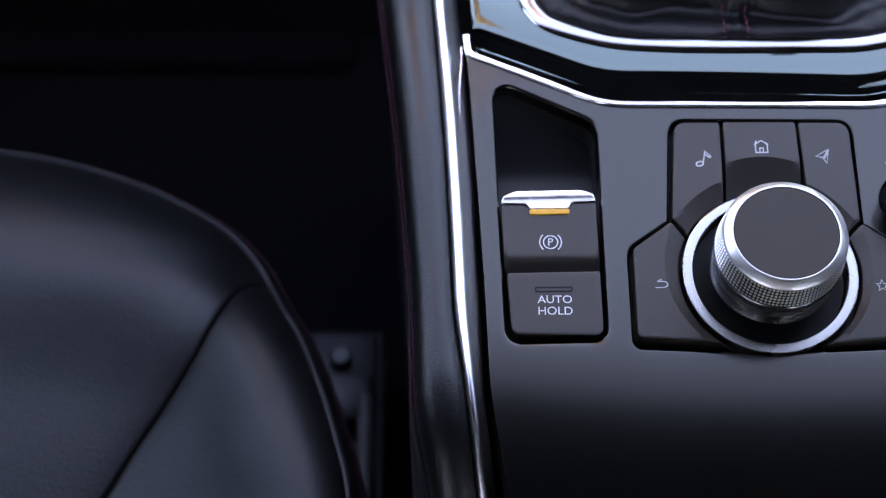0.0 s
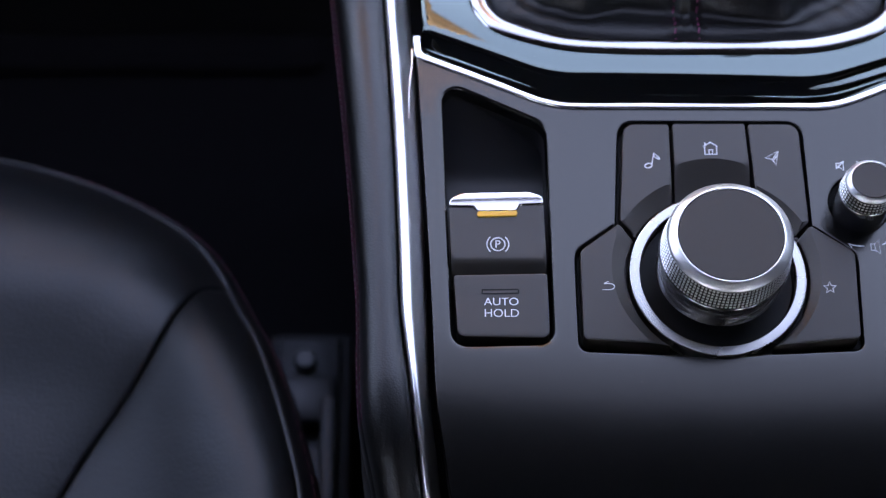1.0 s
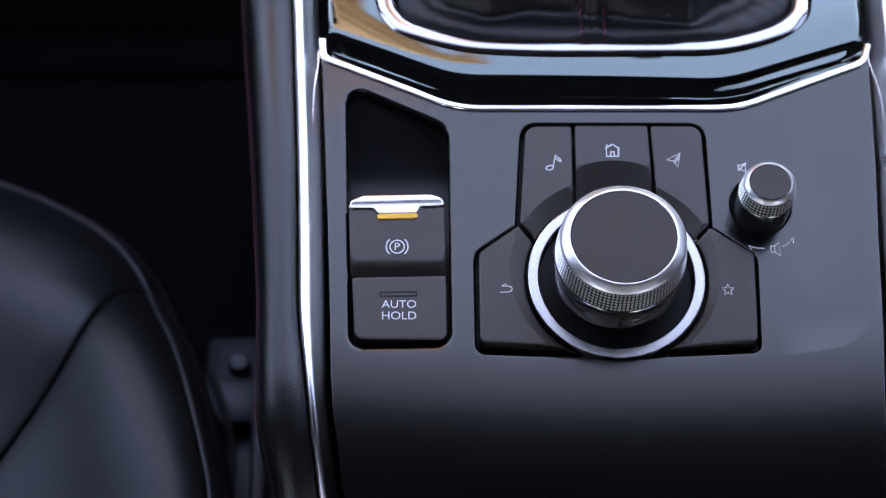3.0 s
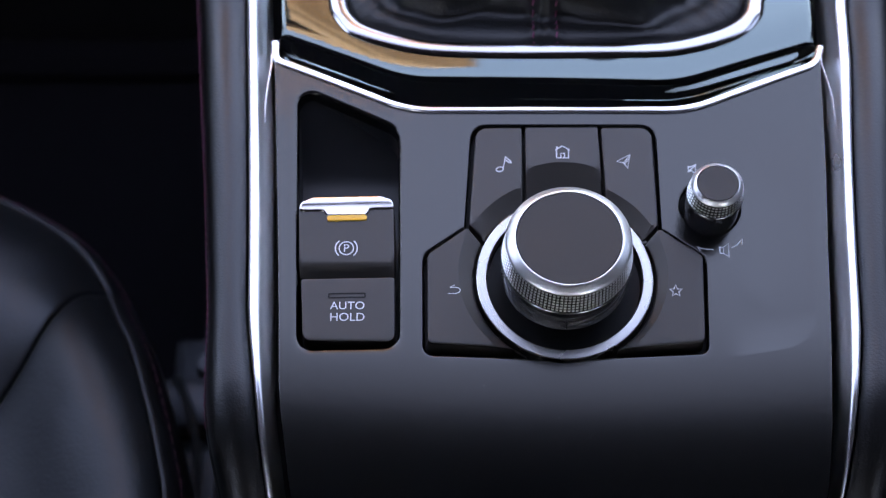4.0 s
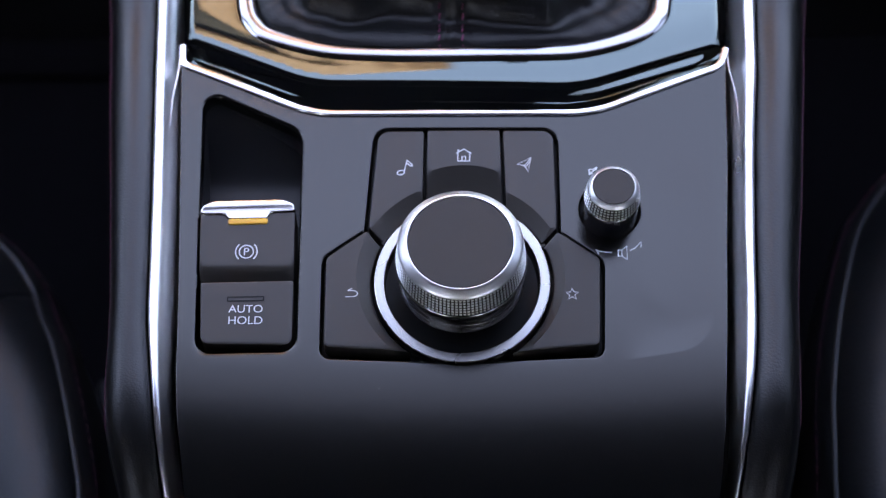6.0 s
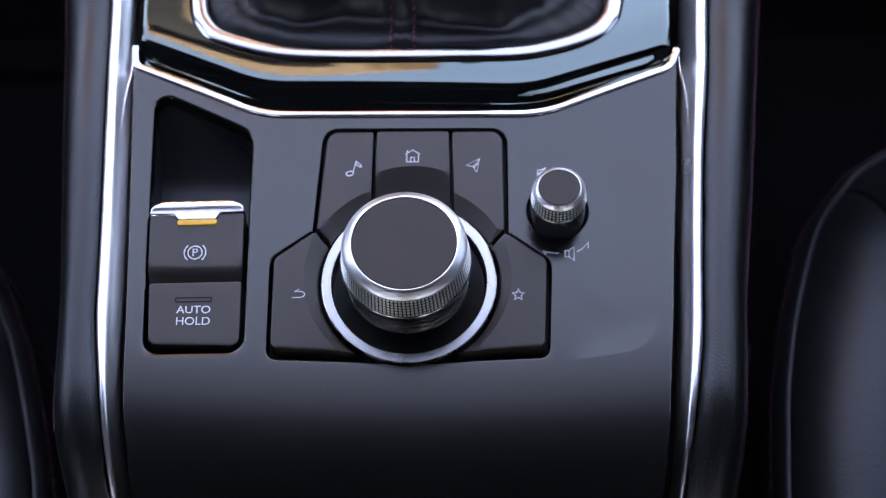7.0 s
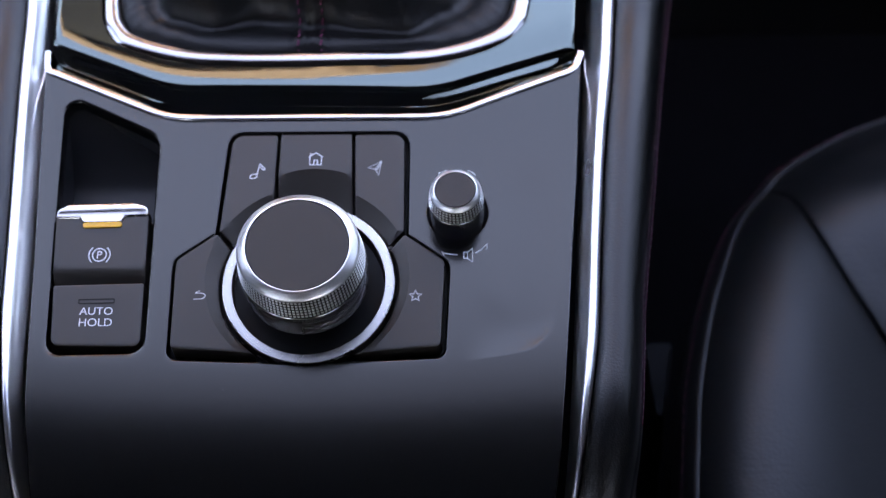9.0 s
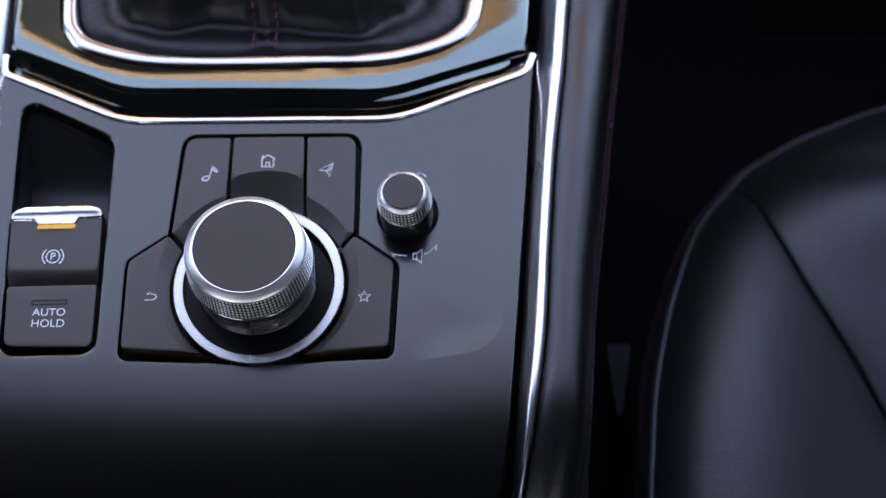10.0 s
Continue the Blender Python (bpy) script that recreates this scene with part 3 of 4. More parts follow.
# ---- auto hold button ----
hold = thing("auto_hold_button", -7.1, -0.7, -0.6, "dark grey auto hold push button with white lettering", "push button")
KEY_H = dense(rounded([(-8.61, 0.11, 0.1), (-8.48, -2.08, 0.3), (-5.49, -2.13, 0.28), (-5.53, 0.17, 0.1)]), 0.3)
HOLD_Z = -0.05
key = part("keycap", keycap(KEY_H, lambda x, y: HOLD_Z, 0.06, 0.8), KEY, hold, "matt dark grey keycap")
bm = bmesh.new()
stroke(bm, rounded([(-7.67, -0.44, 0.02), (-7.67, -0.58, 0.02), (-6.49, -0.56, 0.02), (-6.49, -0.42, 0.02)]), HOLD_Z, 0.045, True)
part("indicator_slot", bm, TRAY, key, "unlit black indicator slot")
lettering("lettering", "AUTO", -7.62, -0.99, HOLD_Z, 1.12, 0.27, PRINT, key, "white word AUTO")
lettering("lettering", "HOLD", -7.60, -1.40, HOLD_Z, 1.11, 0.28, PRINT, key, "white word HOLD")

# ---- control buttons round the knob ----
cluster = thing("control_button_tray", 0, 1.5, -0.9, "black recessed tray under the control buttons", "button tray")
bm = bmesh.new()
surf(bm, offset(CLUSTER_HOLE, 0.02), (), (), 0.8, lambda x, y: -0.55)
rings(bm, [[(x, y, -0.5) for x, y in offset(CLUSTER_HOLE, 0.02)], [(x, y, -0.95) for x, y in offset(CLUSTER_HOLE, 0.02)]])
part("tray", bm, TRAY, cluster)
R_KEY = 3.0


def arc(a0, a1, r=R_KEY, n=24):
    return circle(0.02, 0.0, r, n, a0, a1)


def ang(x, y):
    return math.degrees(math.atan2(y, x))


def button_top(cx, cy, r, z):
    def top(x, y):
        d = math.hypot(x - cx, y - cy)
        return z - 0.42 * max(0.0, r - d)
    return top


def control_button(label, outline, dish, z, symbol):
    cx, cy, r = dish
    outline = ccw(dense(outline, 0.3))
    b = thing("control_button", sum(p[0] for p in outline) / len(outline), sum(p[1] for p in outline) / len(outline), -0.55, label, "push button", "buttons round the control knob")
    top = button_top(cx, cy, r, z)
    ring_line = circle(cx, cy, r, 72)
    runs, cur = [], []
    inner = offset(outline, -0.12)
    ok = inside(np.array([p[0] for p in ring_line]), np.array([p[1] for p in ring_line]), inner)
    for p, good in zip(ring_line + ring_line, list(ok) + list(ok)):
        if good:
            cur.append(p)
        else:
            if len(cur) > 1:
                runs.append(cur)
            cur = []
    runs = runs[:1] if len(runs) < 2 else [max(runs, key=len)]
    k = part("keycap", keycap(outline, top, 0.06, 0.75, runs, 0.22), KEY, b, "matt dark grey keycap", angle=0.3)
    bm = bmesh.new()
    symbol(bm, z)
    part("symbol", bm, PRINT, k, "white printed symbol")
    return b


def sym_note(bm, z):
    stroke(bm, [(-2.05 + 0.12 * math.cos(a), 4.03 + 0.085 * math.sin(a) + 0.02 * math.cos(a)) for a in [2 * math.pi * k / 20 for k in range(20)]], z, 0.042, True)
    stroke(bm, [(-1.94, 4.06), (-1.85, 4.50), (-1.68, 4.34), (-1.67, 4.26)], z, 0.04)
    stroke(bm, [(-1.87, 4.40), (-1.70, 4.27)], z, 0.04)


def sym_home(bm, z):
    stroke(bm, [(-0.18, 4.73), (0.07, 4.90), (0.32, 4.73)], z, 0.036)
    stroke(bm, [(-0.13, 4.74), (-0.13, 4.44), (0.27, 4.44), (0.27, 4.74)], z, 0.036)
    stroke(bm, [(0.01, 4.44), (0.01, 4.61), (0.13, 4.61), (0.13, 4.44)], z, 0.036)
    stroke(bm, [(-0.11, 4.79), (-0.11, 4.89)], z, 0.05)


def sym_nav(bm, z):
    stroke(bm, [(1.88, 4.32), (2.34, 4.58), (2.24, 4.05), (2.12, 4.27)], z, 0.034, True)
    stroke(bm, [(2.12, 4.27), (2.32, 4.54)], z, 0.026)
    stroke(bm, [(2.17, 4.24), (2.30, 4.42)], z, 0.03)


def sym_back(bm, z):
    stroke(bm, [(-3.79, -0.57), (-3.52, -0.57), (-3.41, -0.52), (-3.38, -0.44), (-3.44, -0.37), (-3.56, -0.35), (-3.72, -0.36)], z, 0.027)
    stroke(bm, [(-3.57, -0.27), (-3.72, -0.35)], z, 0.025)


def sym_star(bm, z):
    pts = []
    for k in range(10):
        r = 0.22 if k % 2 == 0 else 0.09
        pts.append((3.60 + r * math.sin(math.pi * k / 5), -0.50 + r * math.cos(math.pi * k / 5)))
    stroke(bm, pts, z, 0.03, True)


DISH = (-0.03, 0.22, 3.42)
note = rounded([(-2.83, 5.64, 0.4), (-3.09, 1.98, 0.1), (-2.52, 1.43, 0)] + [(x, y, 0) for x, y in arc(ang(-2.46, 1.43), ang(-1.21, 2.45), n=12)] + [(-1.28, 5.64, 0.1)])
home = rounded([(-1.17, 5.64, 0.1)] + [(x, y, 0) for x, y in arc(ang(-1.11, 2.49), ang(1.23, 2.42), n=16)] + [(1.29, 5.64, 0.1)])
nav = rounded([(1.39, 5.64, 0.1)] + [(x, y, 0) for x, y in arc(ang(1.33, 2.37), ang(2.49, 1.31), n=12)] + [(2.56, 1.33, 0), (3.16, 1.93, 0.1), (3.1, 5.63, 0.4)])
back = rounded([(-3.15, 1.83, 0.1), (-4.46, 0.85, 0.35), (-4.44, -2.31, 0.2)] + [(x, y, 0) for x, y in arc(ang(-1.79, -2.64) + 360, ang(-2.6, 1.21), n=24)] + [(-2.68, 1.31, 0)])
star = rounded([(3.18, 1.76, 0.1), (2.66, 1.23, 0)] + [(x, y, 0) for x, y in arc(ang(2.6, 1.13), ang(1.73, -2.64), n=24)] + [(4.45, -2.27, 0.2), (4.55, 0.82, 0.35)])
control_button("dark grey music button with a white note", note, DISH, 0.16, sym_note)
control_button("dark grey home button with a white house", home, (0.07, 1.26, 3.03), 0.2, sym_home)
control_button("dark grey navigation button with a white arrow", nav, DISH, 0.16, sym_nav)
control_button("dark grey back button with a white arrow", back, DISH, 0.25, sym_back)
control_button("dark grey favourites button with a white star", star, DISH, 0.25, sym_star)


# ---- the two knobs ----
def knurl(bm, x, y, r_low, z0, z1, around, rows, proud, r_top):
    """Small square pyramids of a knurled grip, in rows."""
    cell_a, cell_z = 2 * math.pi / around, (z1 - z0) / rows
    for j in range(rows):
        zc = z0 + cell_z * (j + 0.5)
        for i in range(around):
            lo, hi = [], []
            for da, dz in ((-1, -1), (1, -1), (1, 1), (-1, 1)):
                for ring, reach, out in ((lo, 0.35, 0.0), (hi, 0.14, proud)):
                    a, z = cell_a * (i + da * reach), zc + dz * cell_z * reach * 0.76
                    r = r_low + (r_top - r_low) * (z - z0) / (z1 - z0) + out
                    ring.append(bm.verts.new((x + r * math.cos(a), y + r * math.sin(a), z)))
            bm.faces.new(hi)
            for k in range(4):
                bm.faces.new((lo[k], lo[(k + 1) % 4], hi[(k + 1) % 4], hi[k]))


OVAL = Matrix.Diagonal((1.0, 0.957, 1.0, 1.0))
knob = thing("rotary_controller", 0, 0, -0.6, "large knurled satin chrome rotary controller with dark cap", "rotary knob")
bm = bmesh.new()
lathe(bm, 0.02, 0.03, [(2.53, -0.3), (2.535, 0.12), (2.55, 0.172), (2.57, 0.185), (2.70, 0.184), (2.84, 0.176), (2.875, 0.155), (2.89, 0.09), (2.895, -0.4)], 128)
part("ring", bm, SATIN, knob, "satin chrome ring at the base", angle=0.45)
bm = bmesh.new()
lathe(bm, 0, 0, [(2.57, -0.02), (2.5, -0.35), (1.7, -0.5)], 96, top=True)
part("well", bm, TRAY, knob, "black well")
bm = bmesh.new()
lathe(bm, 0, 0, [(1.5, -0.4), (1.55, 0.44), (1.95, 0.50), (1.97, 1.04), (1.93, 1.10), (1.93, 1.20), (1.99, 1.28), (2.03, 1.47), (2.06, 1.67), (2.10, 1.78), (2.115, 1.84), (2.10, 1.89), (2.04, 1.92)], 96)
bm.transform(OVAL)
part("skirt", bm, SKIRT, knob, "smoked grey chrome skirt", angle=0.9)
bm = bmesh.new()
lathe(bm, 0, 0, [(1.95, 0.46), (2.03, 0.47), (2.055, 0.50), (2.05, 0.54), (2.02, 0.60), (1.985, 0.86), (1.96, 0.90)], 96)
bm.transform(OVAL)
lip = part("lip", bm, SKIRT, knob, "smoked grey lip below the skirt", angle=0.9)
bm = bmesh.new()
box(bm, -0.012, 0.012, -2.06 * 0.957, -1.9, 0.6, 1.02)
part("index_mark", bm, TRAY, lip, "fine black index line")
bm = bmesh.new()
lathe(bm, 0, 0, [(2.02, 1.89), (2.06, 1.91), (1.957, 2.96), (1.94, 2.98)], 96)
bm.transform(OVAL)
grip = part("grip", bm, GROOVE_SHADE, knob, "grip core with groove shade put into its colour")
bm = bmesh.new()
knurl(bm, 0, 0, 2.06, 1.92, 2.94, 100, 6, 0.032, 1.96)
bm.transform(OVAL)
part("knurling", bm, KNURL, grip, "bright diamond knurling", angle=0.2)
bm = bmesh.new()
lathe(bm, 0, 0, [(1.93, 2.945), (1.965, 2.95), (1.98, 2.97), (1.972, 2.995), (1.92, 3.05), (1.85, 3.105), (1.77, 3.168), (1.71, 3.21), (1.68, 3.22), (1.66, 3.21), (1.65, 3.12)], 96)
bm.transform(OVAL)
part("rim", bm, RIM_CHROME, knob, "satin chrome rim", angle=1.0)
bm = bmesh.new()
lathe(bm, 0, 0, [(1.65, 3.1), (1.645, 3.18), (1.625, 3.205), (1.2, 3.2), (0.6, 3.195)], 96, top=True)
bm.transform(OVAL)
part("cap", bm, CAP, knob, "matt dark grey cap")

volume = thing("volume_knob", VOL[0], VOL[1], -0.6, "small knurled chrome volume knob with dark cap", "rotary knob")
vx, vy = VOL
OVAL_SMALL = Matrix.Translation((0, vy, 0)) @ OVAL @ Matrix.Translation((0, -vy, 0))
bm = bmesh.new()
lathe(bm, vx + 0.01, vy + 0.17, [(1.04, -0.3), (1.0, -0.4), (0.8, -0.5)], 64, top=True)
part("well", bm, TRAY, volume, "black well")
bm = bmesh.new()
lathe(bm, vx, vy, [(0.93, -0.4), (0.92, 0.2), (0.91, 1.03), (0.88, 1.07)], 64)
bm.transform(OVAL_SMALL)
part("skirt", bm, COLLAR_BLACK, volume, "glossy black skirt")
bm = bmesh.new()
lathe(bm, vx, vy, [(0.88, 1.05), (0.925, 1.065), (0.935, 1.09), (0.925, 1.12), (0.89, 1.14)], 64)
bm.transform(OVAL_SMALL)
part("collar", bm, SATIN, volume, "thin chrome collar", angle=1.0)
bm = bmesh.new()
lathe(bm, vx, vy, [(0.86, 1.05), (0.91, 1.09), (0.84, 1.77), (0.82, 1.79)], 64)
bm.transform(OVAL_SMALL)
grip = part("grip", bm, GROOVE_SHADE, volume, "grip core with groove shade put into its colour")
bm = bmesh.new()
knurl(bm, vx, vy, 0.903, 1.13, 1.765, 46, 4, 0.028, 0.842)
bm.transform(OVAL_SMALL)
part("knurling", bm, KNURL, grip, "bright diamond knurling", angle=0.2)
bm = bmesh.new()
lathe(bm, vx, vy, [(0.80, 1.765), (0.842, 1.77), (0.85, 1.785), (0.842, 1.81), (0.80, 1.86), (0.75, 1.905), (0.715, 1.94), (0.69, 1.95), (0.672, 1.90)], 64)
bm.transform(OVAL_SMALL)
part("rim", bm, RIM_CHROME, volume, "satin chrome rim", angle=1.0)
bm = bmesh.new()
lathe(bm, vx, vy, [(0.672, 1.88), (0.668, 1.925), (0.65, 1.94), (0.3, 1.935)], 64, top=True)
bm.transform(OVAL_SMALL)
part("cap", bm, CAP, volume, "matt dark grey cap")


def on_deck(x, y):
    return deck(x, y)


bm = bmesh.new()
stroke(bm, [(5.17, 1.22), (5.17, 1.0), (5.29, 1.0), (5.46, 0.87), (5.46, 1.37), (5.29, 1.22)], on_deck, 0.04, True)
stroke(bm, [(5.29, 1.22), (5.29, 1.0)], on_deck, 0.03)
part("speaker_symbol", bm, PRINT, console, "white printed loudspeaker symbol")
bm = bmesh.new()
stroke(bm, [(4.96, 1.13), (4.75, 1.14), (4.56, 1.17), (4.42, 1.24), (4.53, 1.08)], on_deck, 0.04)
part("quieter_arrow", bm, PRINT, console, "white printed arrow")
bm = bmesh.new()
stroke(bm, [(5.55, 1.20), (5.75, 1.32), (5.95, 1.56), (5.93, 1.34)], on_deck, 0.04)
part("louder_arrow", bm, PRINT, console, "white printed arrow")
bm = bmesh.new()
stroke(bm, [(4.28, 4.02), (4.58, 4.30)], on_deck, 0.04)
stroke(bm, [(4.30, 4.22), (4.30, 4.06), (4.40, 4.06), (4.54, 3.96), (4.54, 4.30), (4.40, 4.22)], on_deck, 0.035, True)
stroke(bm, circle(5.02, 4.29, 0.02, 8), on_deck, 0.03, True)
stroke(bm, [(5.26, 4.22), (5.32, 4.30)], on_deck, 0.035)
stroke(bm, [(5.36, 4.26), (5.46, 4.22), (5.54, 4.12)], on_deck, 0.035)
part("mute_symbol", bm, PRINT, console, "white printed mute symbol")


# specks of dust on the lacquer and the panel
rng = random.Random(7)
bm = bmesh.new()
for k in range(30):
    x, y = rng.uniform(-8.0, 7.0), rng.uniform(-7.2, -3.2)
    r = rng.uniform(0.006, 0.018)
    tube(bm, [(x, y, deck(x, y) + 0.004), (x + rng.uniform(-2.5, 2.5) * r, y + r, deck(x, y + r) + 0.006)], r, 5)
for k in range(14):
    x, y = rng.uniform(-7.5, 6.5), rng.uniform(7.9, 8.2)
    r = rng.uniform(0.006, 0.014)
    tube(bm, [(x, y + 0.35 * max(0, abs(x + 0.5) - 4.6), plate(x, y + 0.35 * max(0, abs(x + 0.5) - 4.6)) + 0.002), (x + r, y + r + 0.35 * max(0, abs(x + 0.5) - 4.6), plate(x, y + 0.35 * max(0, abs(x + 0.5) - 4.6)) + 0.006)], r, 5)
DUST = material("pale_dust", (0.06, 0.058, 0.055), 0.9, spec=0.1, vary=0.3, vary_scale=500)
tagged(part("dust", bm, DUST), "fine pale dust specks on the console panel", "dust", kind="stuff")


# ---- seats ----
def seat_panel(name, poly, tops, mat, parent, label, step=0.8):
    poly = ccw(dense(poly, 0.5))
    bm = bmesh.new()
    surf(bm, offset(poly, -0.2), (), (), step, many=lambda x, y: tops(x, y, gap_to(x, y, poly)))
    loops = []
    for d, dz in ((-0.2, 0.0), (-0.1, -0.05), (-0.03, -0.16), (0.0, -0.32), (0.0, -1.0)):
        ring = offset(poly, d)
        x, y = np.array([p[0] for p in ring]), np.array([p[1] for p in ring])
        loops.append([(a, b, float(z) + dz) for a, b, z in zip(x, y, tops(x, y, np.full(len(x), 0.2)))])
    rings(bm, loops)
    return part(name, bm, mat, parent, label, angle=1.2)


def car_seat(side, yc, spread, line, seam, label):
    """line: the piping, from the seat's outer front round its corner at yc to the rear, where it climbs, over the width of spread; seam: from that corner inward."""
    seat = thing("car_seat", side * 35, -15, -33, label, "car seat", "front seats")
    pipe = [p[:2] for p in spline([(x, y, 0) for x, y in line], 6)]
    sm = [p[:2] for p in spline([(x, y, 0) for x, y in seam], 6)]
    corner = min(range(len(pipe)), key=lambda i: math.dist(pipe[i], sm[0]))

    def climb(y):
        return 4.6 * (1 - np.exp(-np.maximum(0.0, yc - y) / 6))

    def tops(x, y, d):
        near = gap_to(x, y, pipe, False)
        front = np.clip((y - yc + 6) / 8, 0, 1)
        roll = 1.1 * (1 - np.exp(-near / 2.5)) * front * front * (3 - 2 * front)
        return -13.2 + roll + climb(y) * np.exp(-(near / spread) ** 2) + 1.9 * (1 - np.exp(-near / 2.2)) + 0.7 * (1 - np.exp(-d / 3.0))

    seat_panel("cushion", pipe[:corner + 1] + sm[1:] + [(side * 60, sm[-1][1])], tops, SEAT, seat, "smooth black leather cushion")
    seat_panel("side_bolster", pipe[corner:] + sm[:0:-1], tops, SEAT, seat, "smooth black leather side bolster")
    path = [(x, y, -13.15 + float(climb(y))) for x, y in pipe]
    out = []
    for i in range(len(path)):
        a, b = path[max(i - 1, 0)], path[min(i + 1, len(path) - 1)]
        n = Vector((b[1] - a[1], a[0] - b[0])).normalized()
        out.append(n)
    if out[-1].x * side > 0:
        out = [-n for n in out]
    bm = bmesh.new()
    tube(bm, [(q[0] + n.x * 0.06, q[1] + n.y * 0.06, q[2]) for q, n in zip(path, out)], 0.10, 8)
    part("piping", bm, PIPE, seat, "grey leather piping")
    bm = bmesh.new()
    steps = [(0.0, -0.35), (0.32, -0.5), (0.6, -1.2), (0.75, -2.5), (0.6, -6), (0.0, -12), (-0.8, -17)]
    rings(bm, [[(q[0] + n.x * u, q[1] + n.y * u, q[2] + w) for q, n in zip(path, out)] for u, w in steps], False)
    cover = part("side_cover", bm, SEAT, seat, "black leather side cover", angle=1.2)
    bm = bmesh.new()
    thread = dense([(q[0] + n.x * 0.56, q[1] + n.y * 0.56, q[2] - 0.95) for q, n in zip(path, out)], 0.07, False)
    for i in range(0, len(thread) - 6, 8):
        tube(bm, [thread[i], thread[i + 2], thread[i + 5]], 0.016, 5)
    part("stitching", bm, THREAD, cover, "crimson stitching")
    return seat


car_seat(-1, 5.5, 4.0, [(-60, 9), (-45, 12.2), (-36, 12.4), (-29.32, 11.6), (-26.9, 11.18), (-24.46, 10.45), (-22.03, 9.39), (-19.6, 7.9), (-18.12, 6.16), (-17.03, 3.9), (-16.26, 2.4), (-15.28, -0.33), (-14.56, -2.78), (-14.17, -4.61), (-13.7, -9), (-13.4, -20), (-13.7, -42)],
         [(-17.85, 5.26), (-18.49, 4.83), (-19.25, 3.42), (-20.22, 1.39), (-21.25, -0.38), (-22.99, -3.36), (-25.4, -9), (-26.6, -20), (-26.6, -42)],
         "black leather driver seat cushion with grey piping")
car_seat(1, 10.0, 7.0, [(60, 13), (45, 16), (36, 16), (29.5, 15.2), (24.28, 13.95), (22.6, 13.34), (20.63, 12.48), (18.89, 11.42), (17.65, 10.35), (15.99, 7.67), (14.86, 4.45), (14.25, 2.05), (13.81, -0.43), (13.61, -2.75), (13.48, -4.54), (13.3, -10), (13.3, -20), (13.6, -42)],
         [(17.42, 10.0), (17.9, 9.1), (18.3, 7.96), (18.8, 6.5), (19.75, 4.37), (20.77, 2.46), (22.12, -0.13), (24.5, -6), (26.6, -16), (26.6, -42)],
         "black leather passenger seat cushion with grey piping")


# ---- seat rails in the gaps ----
def seat_rail(x0, x1, y_front, label):
    r = thing("seat_rail", (x0 + x1) / 2, 0, -33, label, "seat rail")
    bm = bmesh.new()
    box(bm, x0, x1, -40, y_front, -33, -27.2, 0.3)
    box(bm, x0 + 0.5, x1 - 0.5, -40, y_front - 0.6, -27.3, -26.2, 0.2)
    part("channel", bm, STEEL, r, "dull grey steel channel")
    bm = bmesh.new()
    box(bm, x0 - 0.3, x1 - 0.6, y_front - 5.5, y_front - 3.0, -26.6, -24.8, 0.35)
    lathe(bm, (x0 + x1) / 2 - 0.2, y_front - 2.0, [(0.55, -26.3), (0.55, -25.7), (0.4, -25.5)], 16, top=True)
    part("bracket", bm, STEEL, r, "grey steel bracket with a bolt")
    bm = bmesh.new()
    box(bm, x1 - 1.3, x1 - 0.5, -40, y_front - 4.2, -27.3, -24.6, 0.2)
    part("slide", bm, STEEL, r, "grey steel slide")
    bm = bmesh.new()
    tube(bm, spline([(x0 + 0.6, y_front - 3.2, -24.6), (x0 + 1.5, y_front - 5.4, -23.8), (x0 + 1.9, y_front - 8.0, -24.0), (x0 + 1.3, y_front - 12, -24.5)], 6), 0.22, 8)
    part("cable", bm, SIDE, r, "black sheathed cable")
    return r


seat_rail(-17.2, -13.3, 9.4, "dull grey steel seat rail beside the driver seat")
bracket = thing("seat_bracket", 12.6, 1.8, -33, "dull grey seat frame bracket beside the passenger seat", "seat bracket")
bm = bmesh.new()
head = rounded([(12.0, 3.3, 0.2), (13.2, 3.3, 0.2), (12.75, 0.4, 0.1), (12.45, 0.4, 0.1)])
rows = rings(bm, [[(x + 0.3, y - 2.5, -33) for x, y in head], [(x, y, -14.0 + 0.3 * (y - 3.2)) for x, y in head], [(x, y, -13.3 + 0.3 * (y - 3.2)) for x, y in offset(head, -0.06)]])
bm.faces.new(rows[-1])
part("plate", bm, STEEL, bracket, "dull grey coated steel plate", angle=0.8)

# ---- floor, unseen cabin shell and outside ----
bm = bmesh.new()
box(bm, -72, 72, -120, 95, -36, -33)
tagged(part("floor", bm, CARPET), "black carpeted car floor", "floor", kind="structure")
mat = thing("floor_mat", -38, 28.8, -33, "black carpet floor mat with a raised border", "floor mat")
bm = bmesh.new()
box(bm, -62, -15.5, 27.8, 29.9, -33, -32.4, 0.2)
part("mat", bm, CARPET, mat)
bm = bmesh.new()
tube(bm, [(-62, 27.9, -32.5), (-16, 27.9, -32.5)], 0.6, 8)
part("border", bm, CARPET, mat, "black bound edge")


def wall(name, boxes, mat, label):
    bm = bmesh.new()
    for b in boxes:
        box(bm, *b)
    return tagged(part(name, bm, mat), label, "cabin wall", kind="structure")


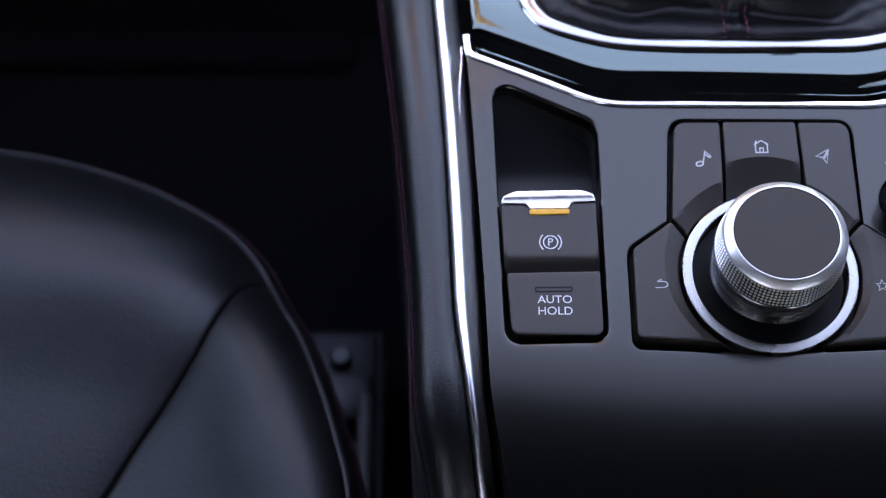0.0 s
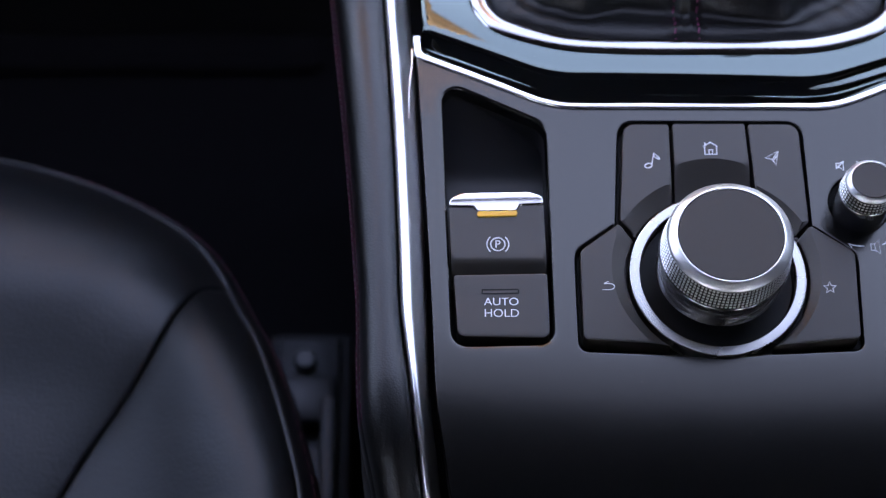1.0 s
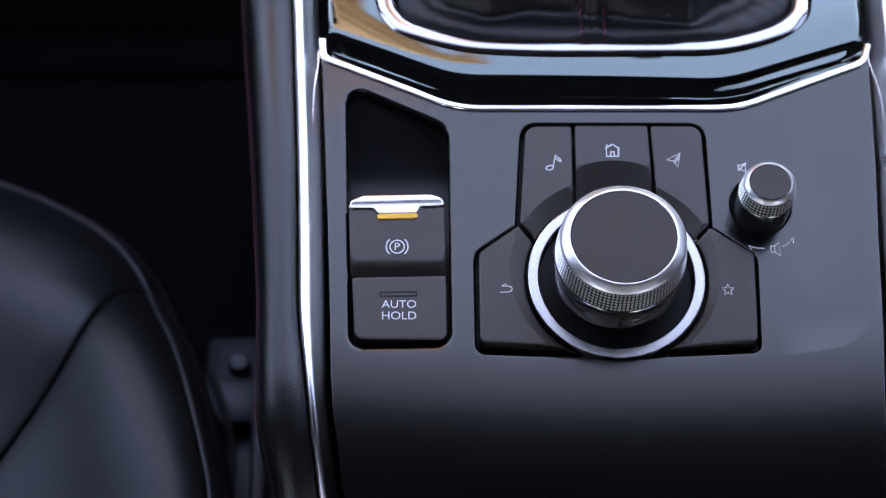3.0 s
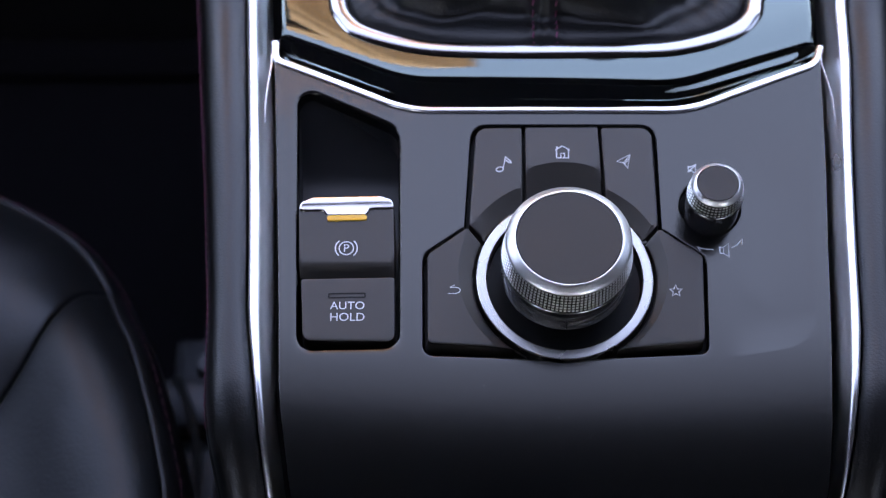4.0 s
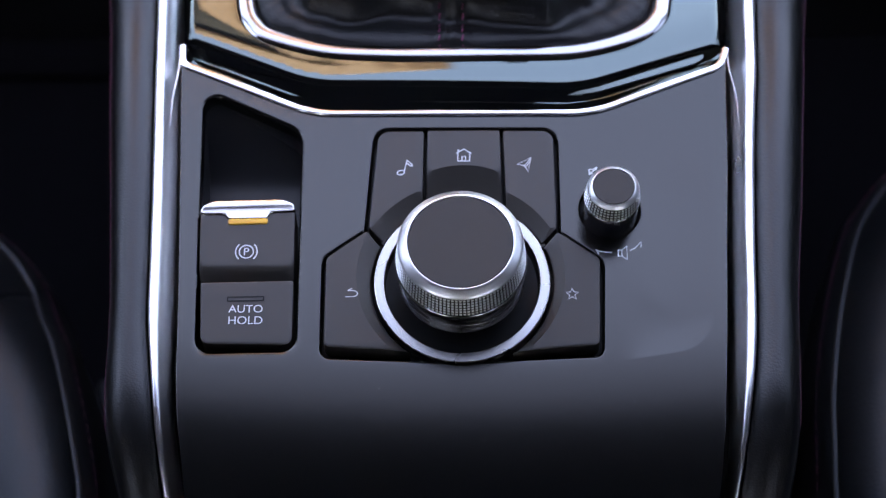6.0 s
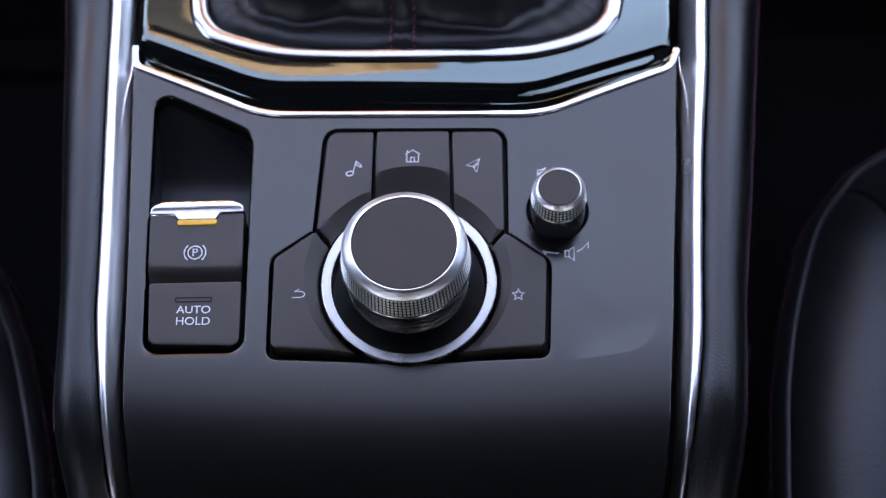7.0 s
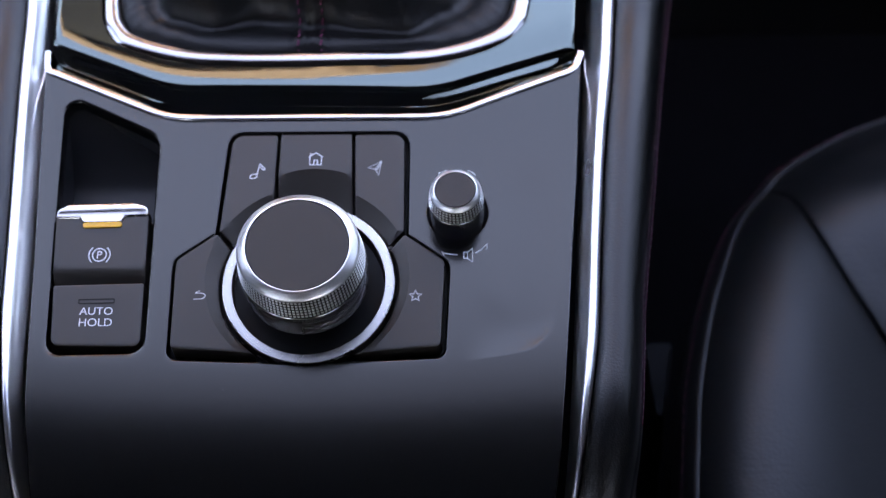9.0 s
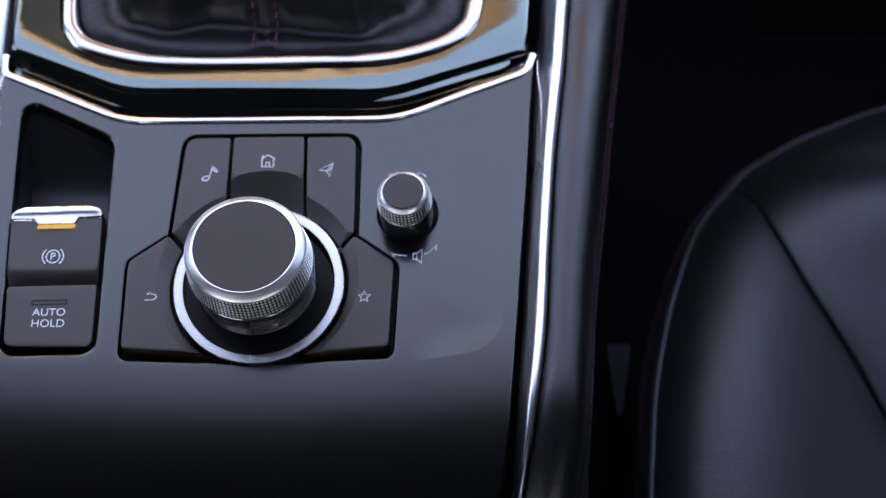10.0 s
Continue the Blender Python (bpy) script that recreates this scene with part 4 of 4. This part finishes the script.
# unseen door sides: solid stretches and openings are placed to steer the light
wall("wall_left", [(-76, -72, -124, 100, -36, 24), (-76, -72, -80, 1, 24, 62), (-76, -72, -124, -118, 24, 62), (-76, -72, -118, -80, 54, 62), (-76, -72, 48, 60, 24, 62), (-76, -72, 1, 48, 56, 62)], TRIM, "unseen dark door side, window openings sized for the light")
wall("wall_right", [(72, 76, -124, 100, -36, 22), (72, 76, -80, 5, 22, 62), (72, 76, -124, -118, 22, 62), (72, 76, -118, -80, 54, 62), (72, 76, 48, 60, 22, 62), (72, 76, 5, 48, 52, 62)], TRIM, "unseen dark door side, window openings sized for the light")
def window_glass(name, shade):
    m = bpy.data.materials.new(name)
    m.use_nodes = True
    nt = m.node_tree
    nt.nodes.remove(nt.nodes["Principled BSDF"])
    pane = nt.nodes.new("ShaderNodeBsdfTransparent")
    pane.inputs["Color"].default_value = tuple(shade) + (1,)
    nt.links.new(pane.outputs["BSDF"], nt.nodes["Material Output"].inputs["Surface"])
    return m


# unseen panes; the tint on each side sets how much daylight enters
for number, x, glass, words in ((1, -74, window_glass("slight_dimming_glass", (0.95, 0.96, 0.97)), "unseen door window glass, slight tint added to dim daylight"), (2, 74, window_glass("side_dimming_glass", (0.62, 0.64, 0.65)), "unseen door window glass, tint added to dim daylight")):
    bm = bmesh.new()
    box(bm, x - 0.2, x + 0.2, 0.5, 48.5, 21, 57)
    box(bm, x - 0.2, x + 0.2, -118.5, -79.5, 21, 54.5)
    tagged(part("window_%d" % number, bm, glass), words, "window", kind="structure")
# unseen rear wall: its solid middle keeps light off the front of the knobs
wall("wall_rear", [(-72, 72, -124, -120, -36, 14), (-72, 72, -124, -120, 56, 62), (-72, -58, -124, -120, 14, 56), (58, 72, -124, -120, 14, 56), (-38, 38, -124, -120, 14, 56)], TRIM, "unseen dark rear wall, two openings placed to light the knobs")
bm = bmesh.new()
for side in (-1, 1):
    box(bm, min(side * 37, side * 59), max(side * 37, side * 59), -122.2, -121.8, 13, 57)
tagged(part("window_3", bm, window_glass("dimming_rear_glass", (0.95, 0.93, 0.90))), "unseen rear window glass, slight tint added to dim daylight", "window", kind="structure")
# added out of view to shade the footwell, standing where a dashboard would
wall("wall_front", [(-72, 72, 30, 34, -36, 6), (-72, 72, 34, 100, 3, 6)], TRIM, "unseen dark wall under the windscreen, keeps light off the footwell")
wall("ceiling", [(-76, 76, -124, 11, 62, 65)], LINER, "dark grey roof lining")
# unseen windscreen, darkened towards its top to dim the sky the panel mirrors
GLASS = bpy.data.materials.new("sky_fade_glass")
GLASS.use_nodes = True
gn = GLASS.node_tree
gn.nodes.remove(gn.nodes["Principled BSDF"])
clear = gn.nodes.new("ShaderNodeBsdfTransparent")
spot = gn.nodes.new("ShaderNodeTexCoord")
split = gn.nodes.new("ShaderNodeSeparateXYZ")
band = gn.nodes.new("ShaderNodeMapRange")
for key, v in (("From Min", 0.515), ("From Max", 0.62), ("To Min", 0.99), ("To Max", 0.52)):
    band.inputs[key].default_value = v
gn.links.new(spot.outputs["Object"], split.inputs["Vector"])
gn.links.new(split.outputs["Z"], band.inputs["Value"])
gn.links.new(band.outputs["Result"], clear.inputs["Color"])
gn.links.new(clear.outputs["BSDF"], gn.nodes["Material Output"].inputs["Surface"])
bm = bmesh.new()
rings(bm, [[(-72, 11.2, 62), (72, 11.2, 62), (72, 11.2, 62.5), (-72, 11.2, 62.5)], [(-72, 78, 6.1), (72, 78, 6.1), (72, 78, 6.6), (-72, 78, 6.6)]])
tagged(part("windscreen", bm, GLASS), "unseen clear windscreen, top darkened to fade the mirrored sky", "windscreen", kind="structure").visible_shadow = False
# unseen ground, its blue-grey tone set to bounce cool light into the cabin
bm = bmesh.new()
box(bm, -6000, 6000, -6000, 6000, -82, -80)
tagged(part("ground", bm, GROUND), "unseen blue-grey ground outside the car, bounces light inside", "ground", kind="structure")

# ---- an unseen sunlit house, added as the tan reflection in lacquer and chrome ----
FACADE = material("tan_reflection_wall", (0.35, 0.225, 0.15), 0.9, spec=0.2, vary=0.25, vary_scale=0.8, grain=0.6, grain_scale=30)
DARK_PANE = material("dark_patch_pane", (0.008, 0.008, 0.01), 0.5, spec=0.15, vary=0.3, vary_scale=2)
house = thing("house", -150, 700, -80, "unseen tan house wall with dark windows, added for its reflection", "house")
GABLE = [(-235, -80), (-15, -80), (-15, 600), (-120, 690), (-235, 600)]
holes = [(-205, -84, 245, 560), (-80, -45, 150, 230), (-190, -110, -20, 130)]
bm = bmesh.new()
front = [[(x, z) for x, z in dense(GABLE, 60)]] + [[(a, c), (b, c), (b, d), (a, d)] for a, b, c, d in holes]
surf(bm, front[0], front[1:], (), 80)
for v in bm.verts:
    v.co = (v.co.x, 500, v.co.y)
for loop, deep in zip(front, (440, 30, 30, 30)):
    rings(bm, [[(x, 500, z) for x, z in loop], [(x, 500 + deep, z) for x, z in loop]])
part("wall", bm, FACADE, house, "tan plastered wall added for its reflection", angle=0.3)
# dark panes set where the lacquer should mirror a dark patch
for x0, x1, z0, z1 in holes:
    bm = bmesh.new()
    box(bm, x0, x1, 528, 532, z0, z1)
    part("window", bm, DARK_PANE, house, "dark pane added to mirror as a dark patch")
# brown boards at the gable's corner, added to fade the tan reflection
FADE_BROWN = material("brown_reflection_fade", (0.14, 0.075, 0.04), 0.8, spec=0.2, vary=0.3, vary_scale=2, grain=0.5, grain_scale=40)
for x0, x1, z1 in ((-62, -52, 585), (-44, -27, 590), (-24, -13, 595)):
    bm = bmesh.new()
    box(bm, x0, x1, 495, 499.6, -80, z1, 1.0)
    part("fade_board", bm, FADE_BROWN, house, "brown board added to fade the tan reflection")
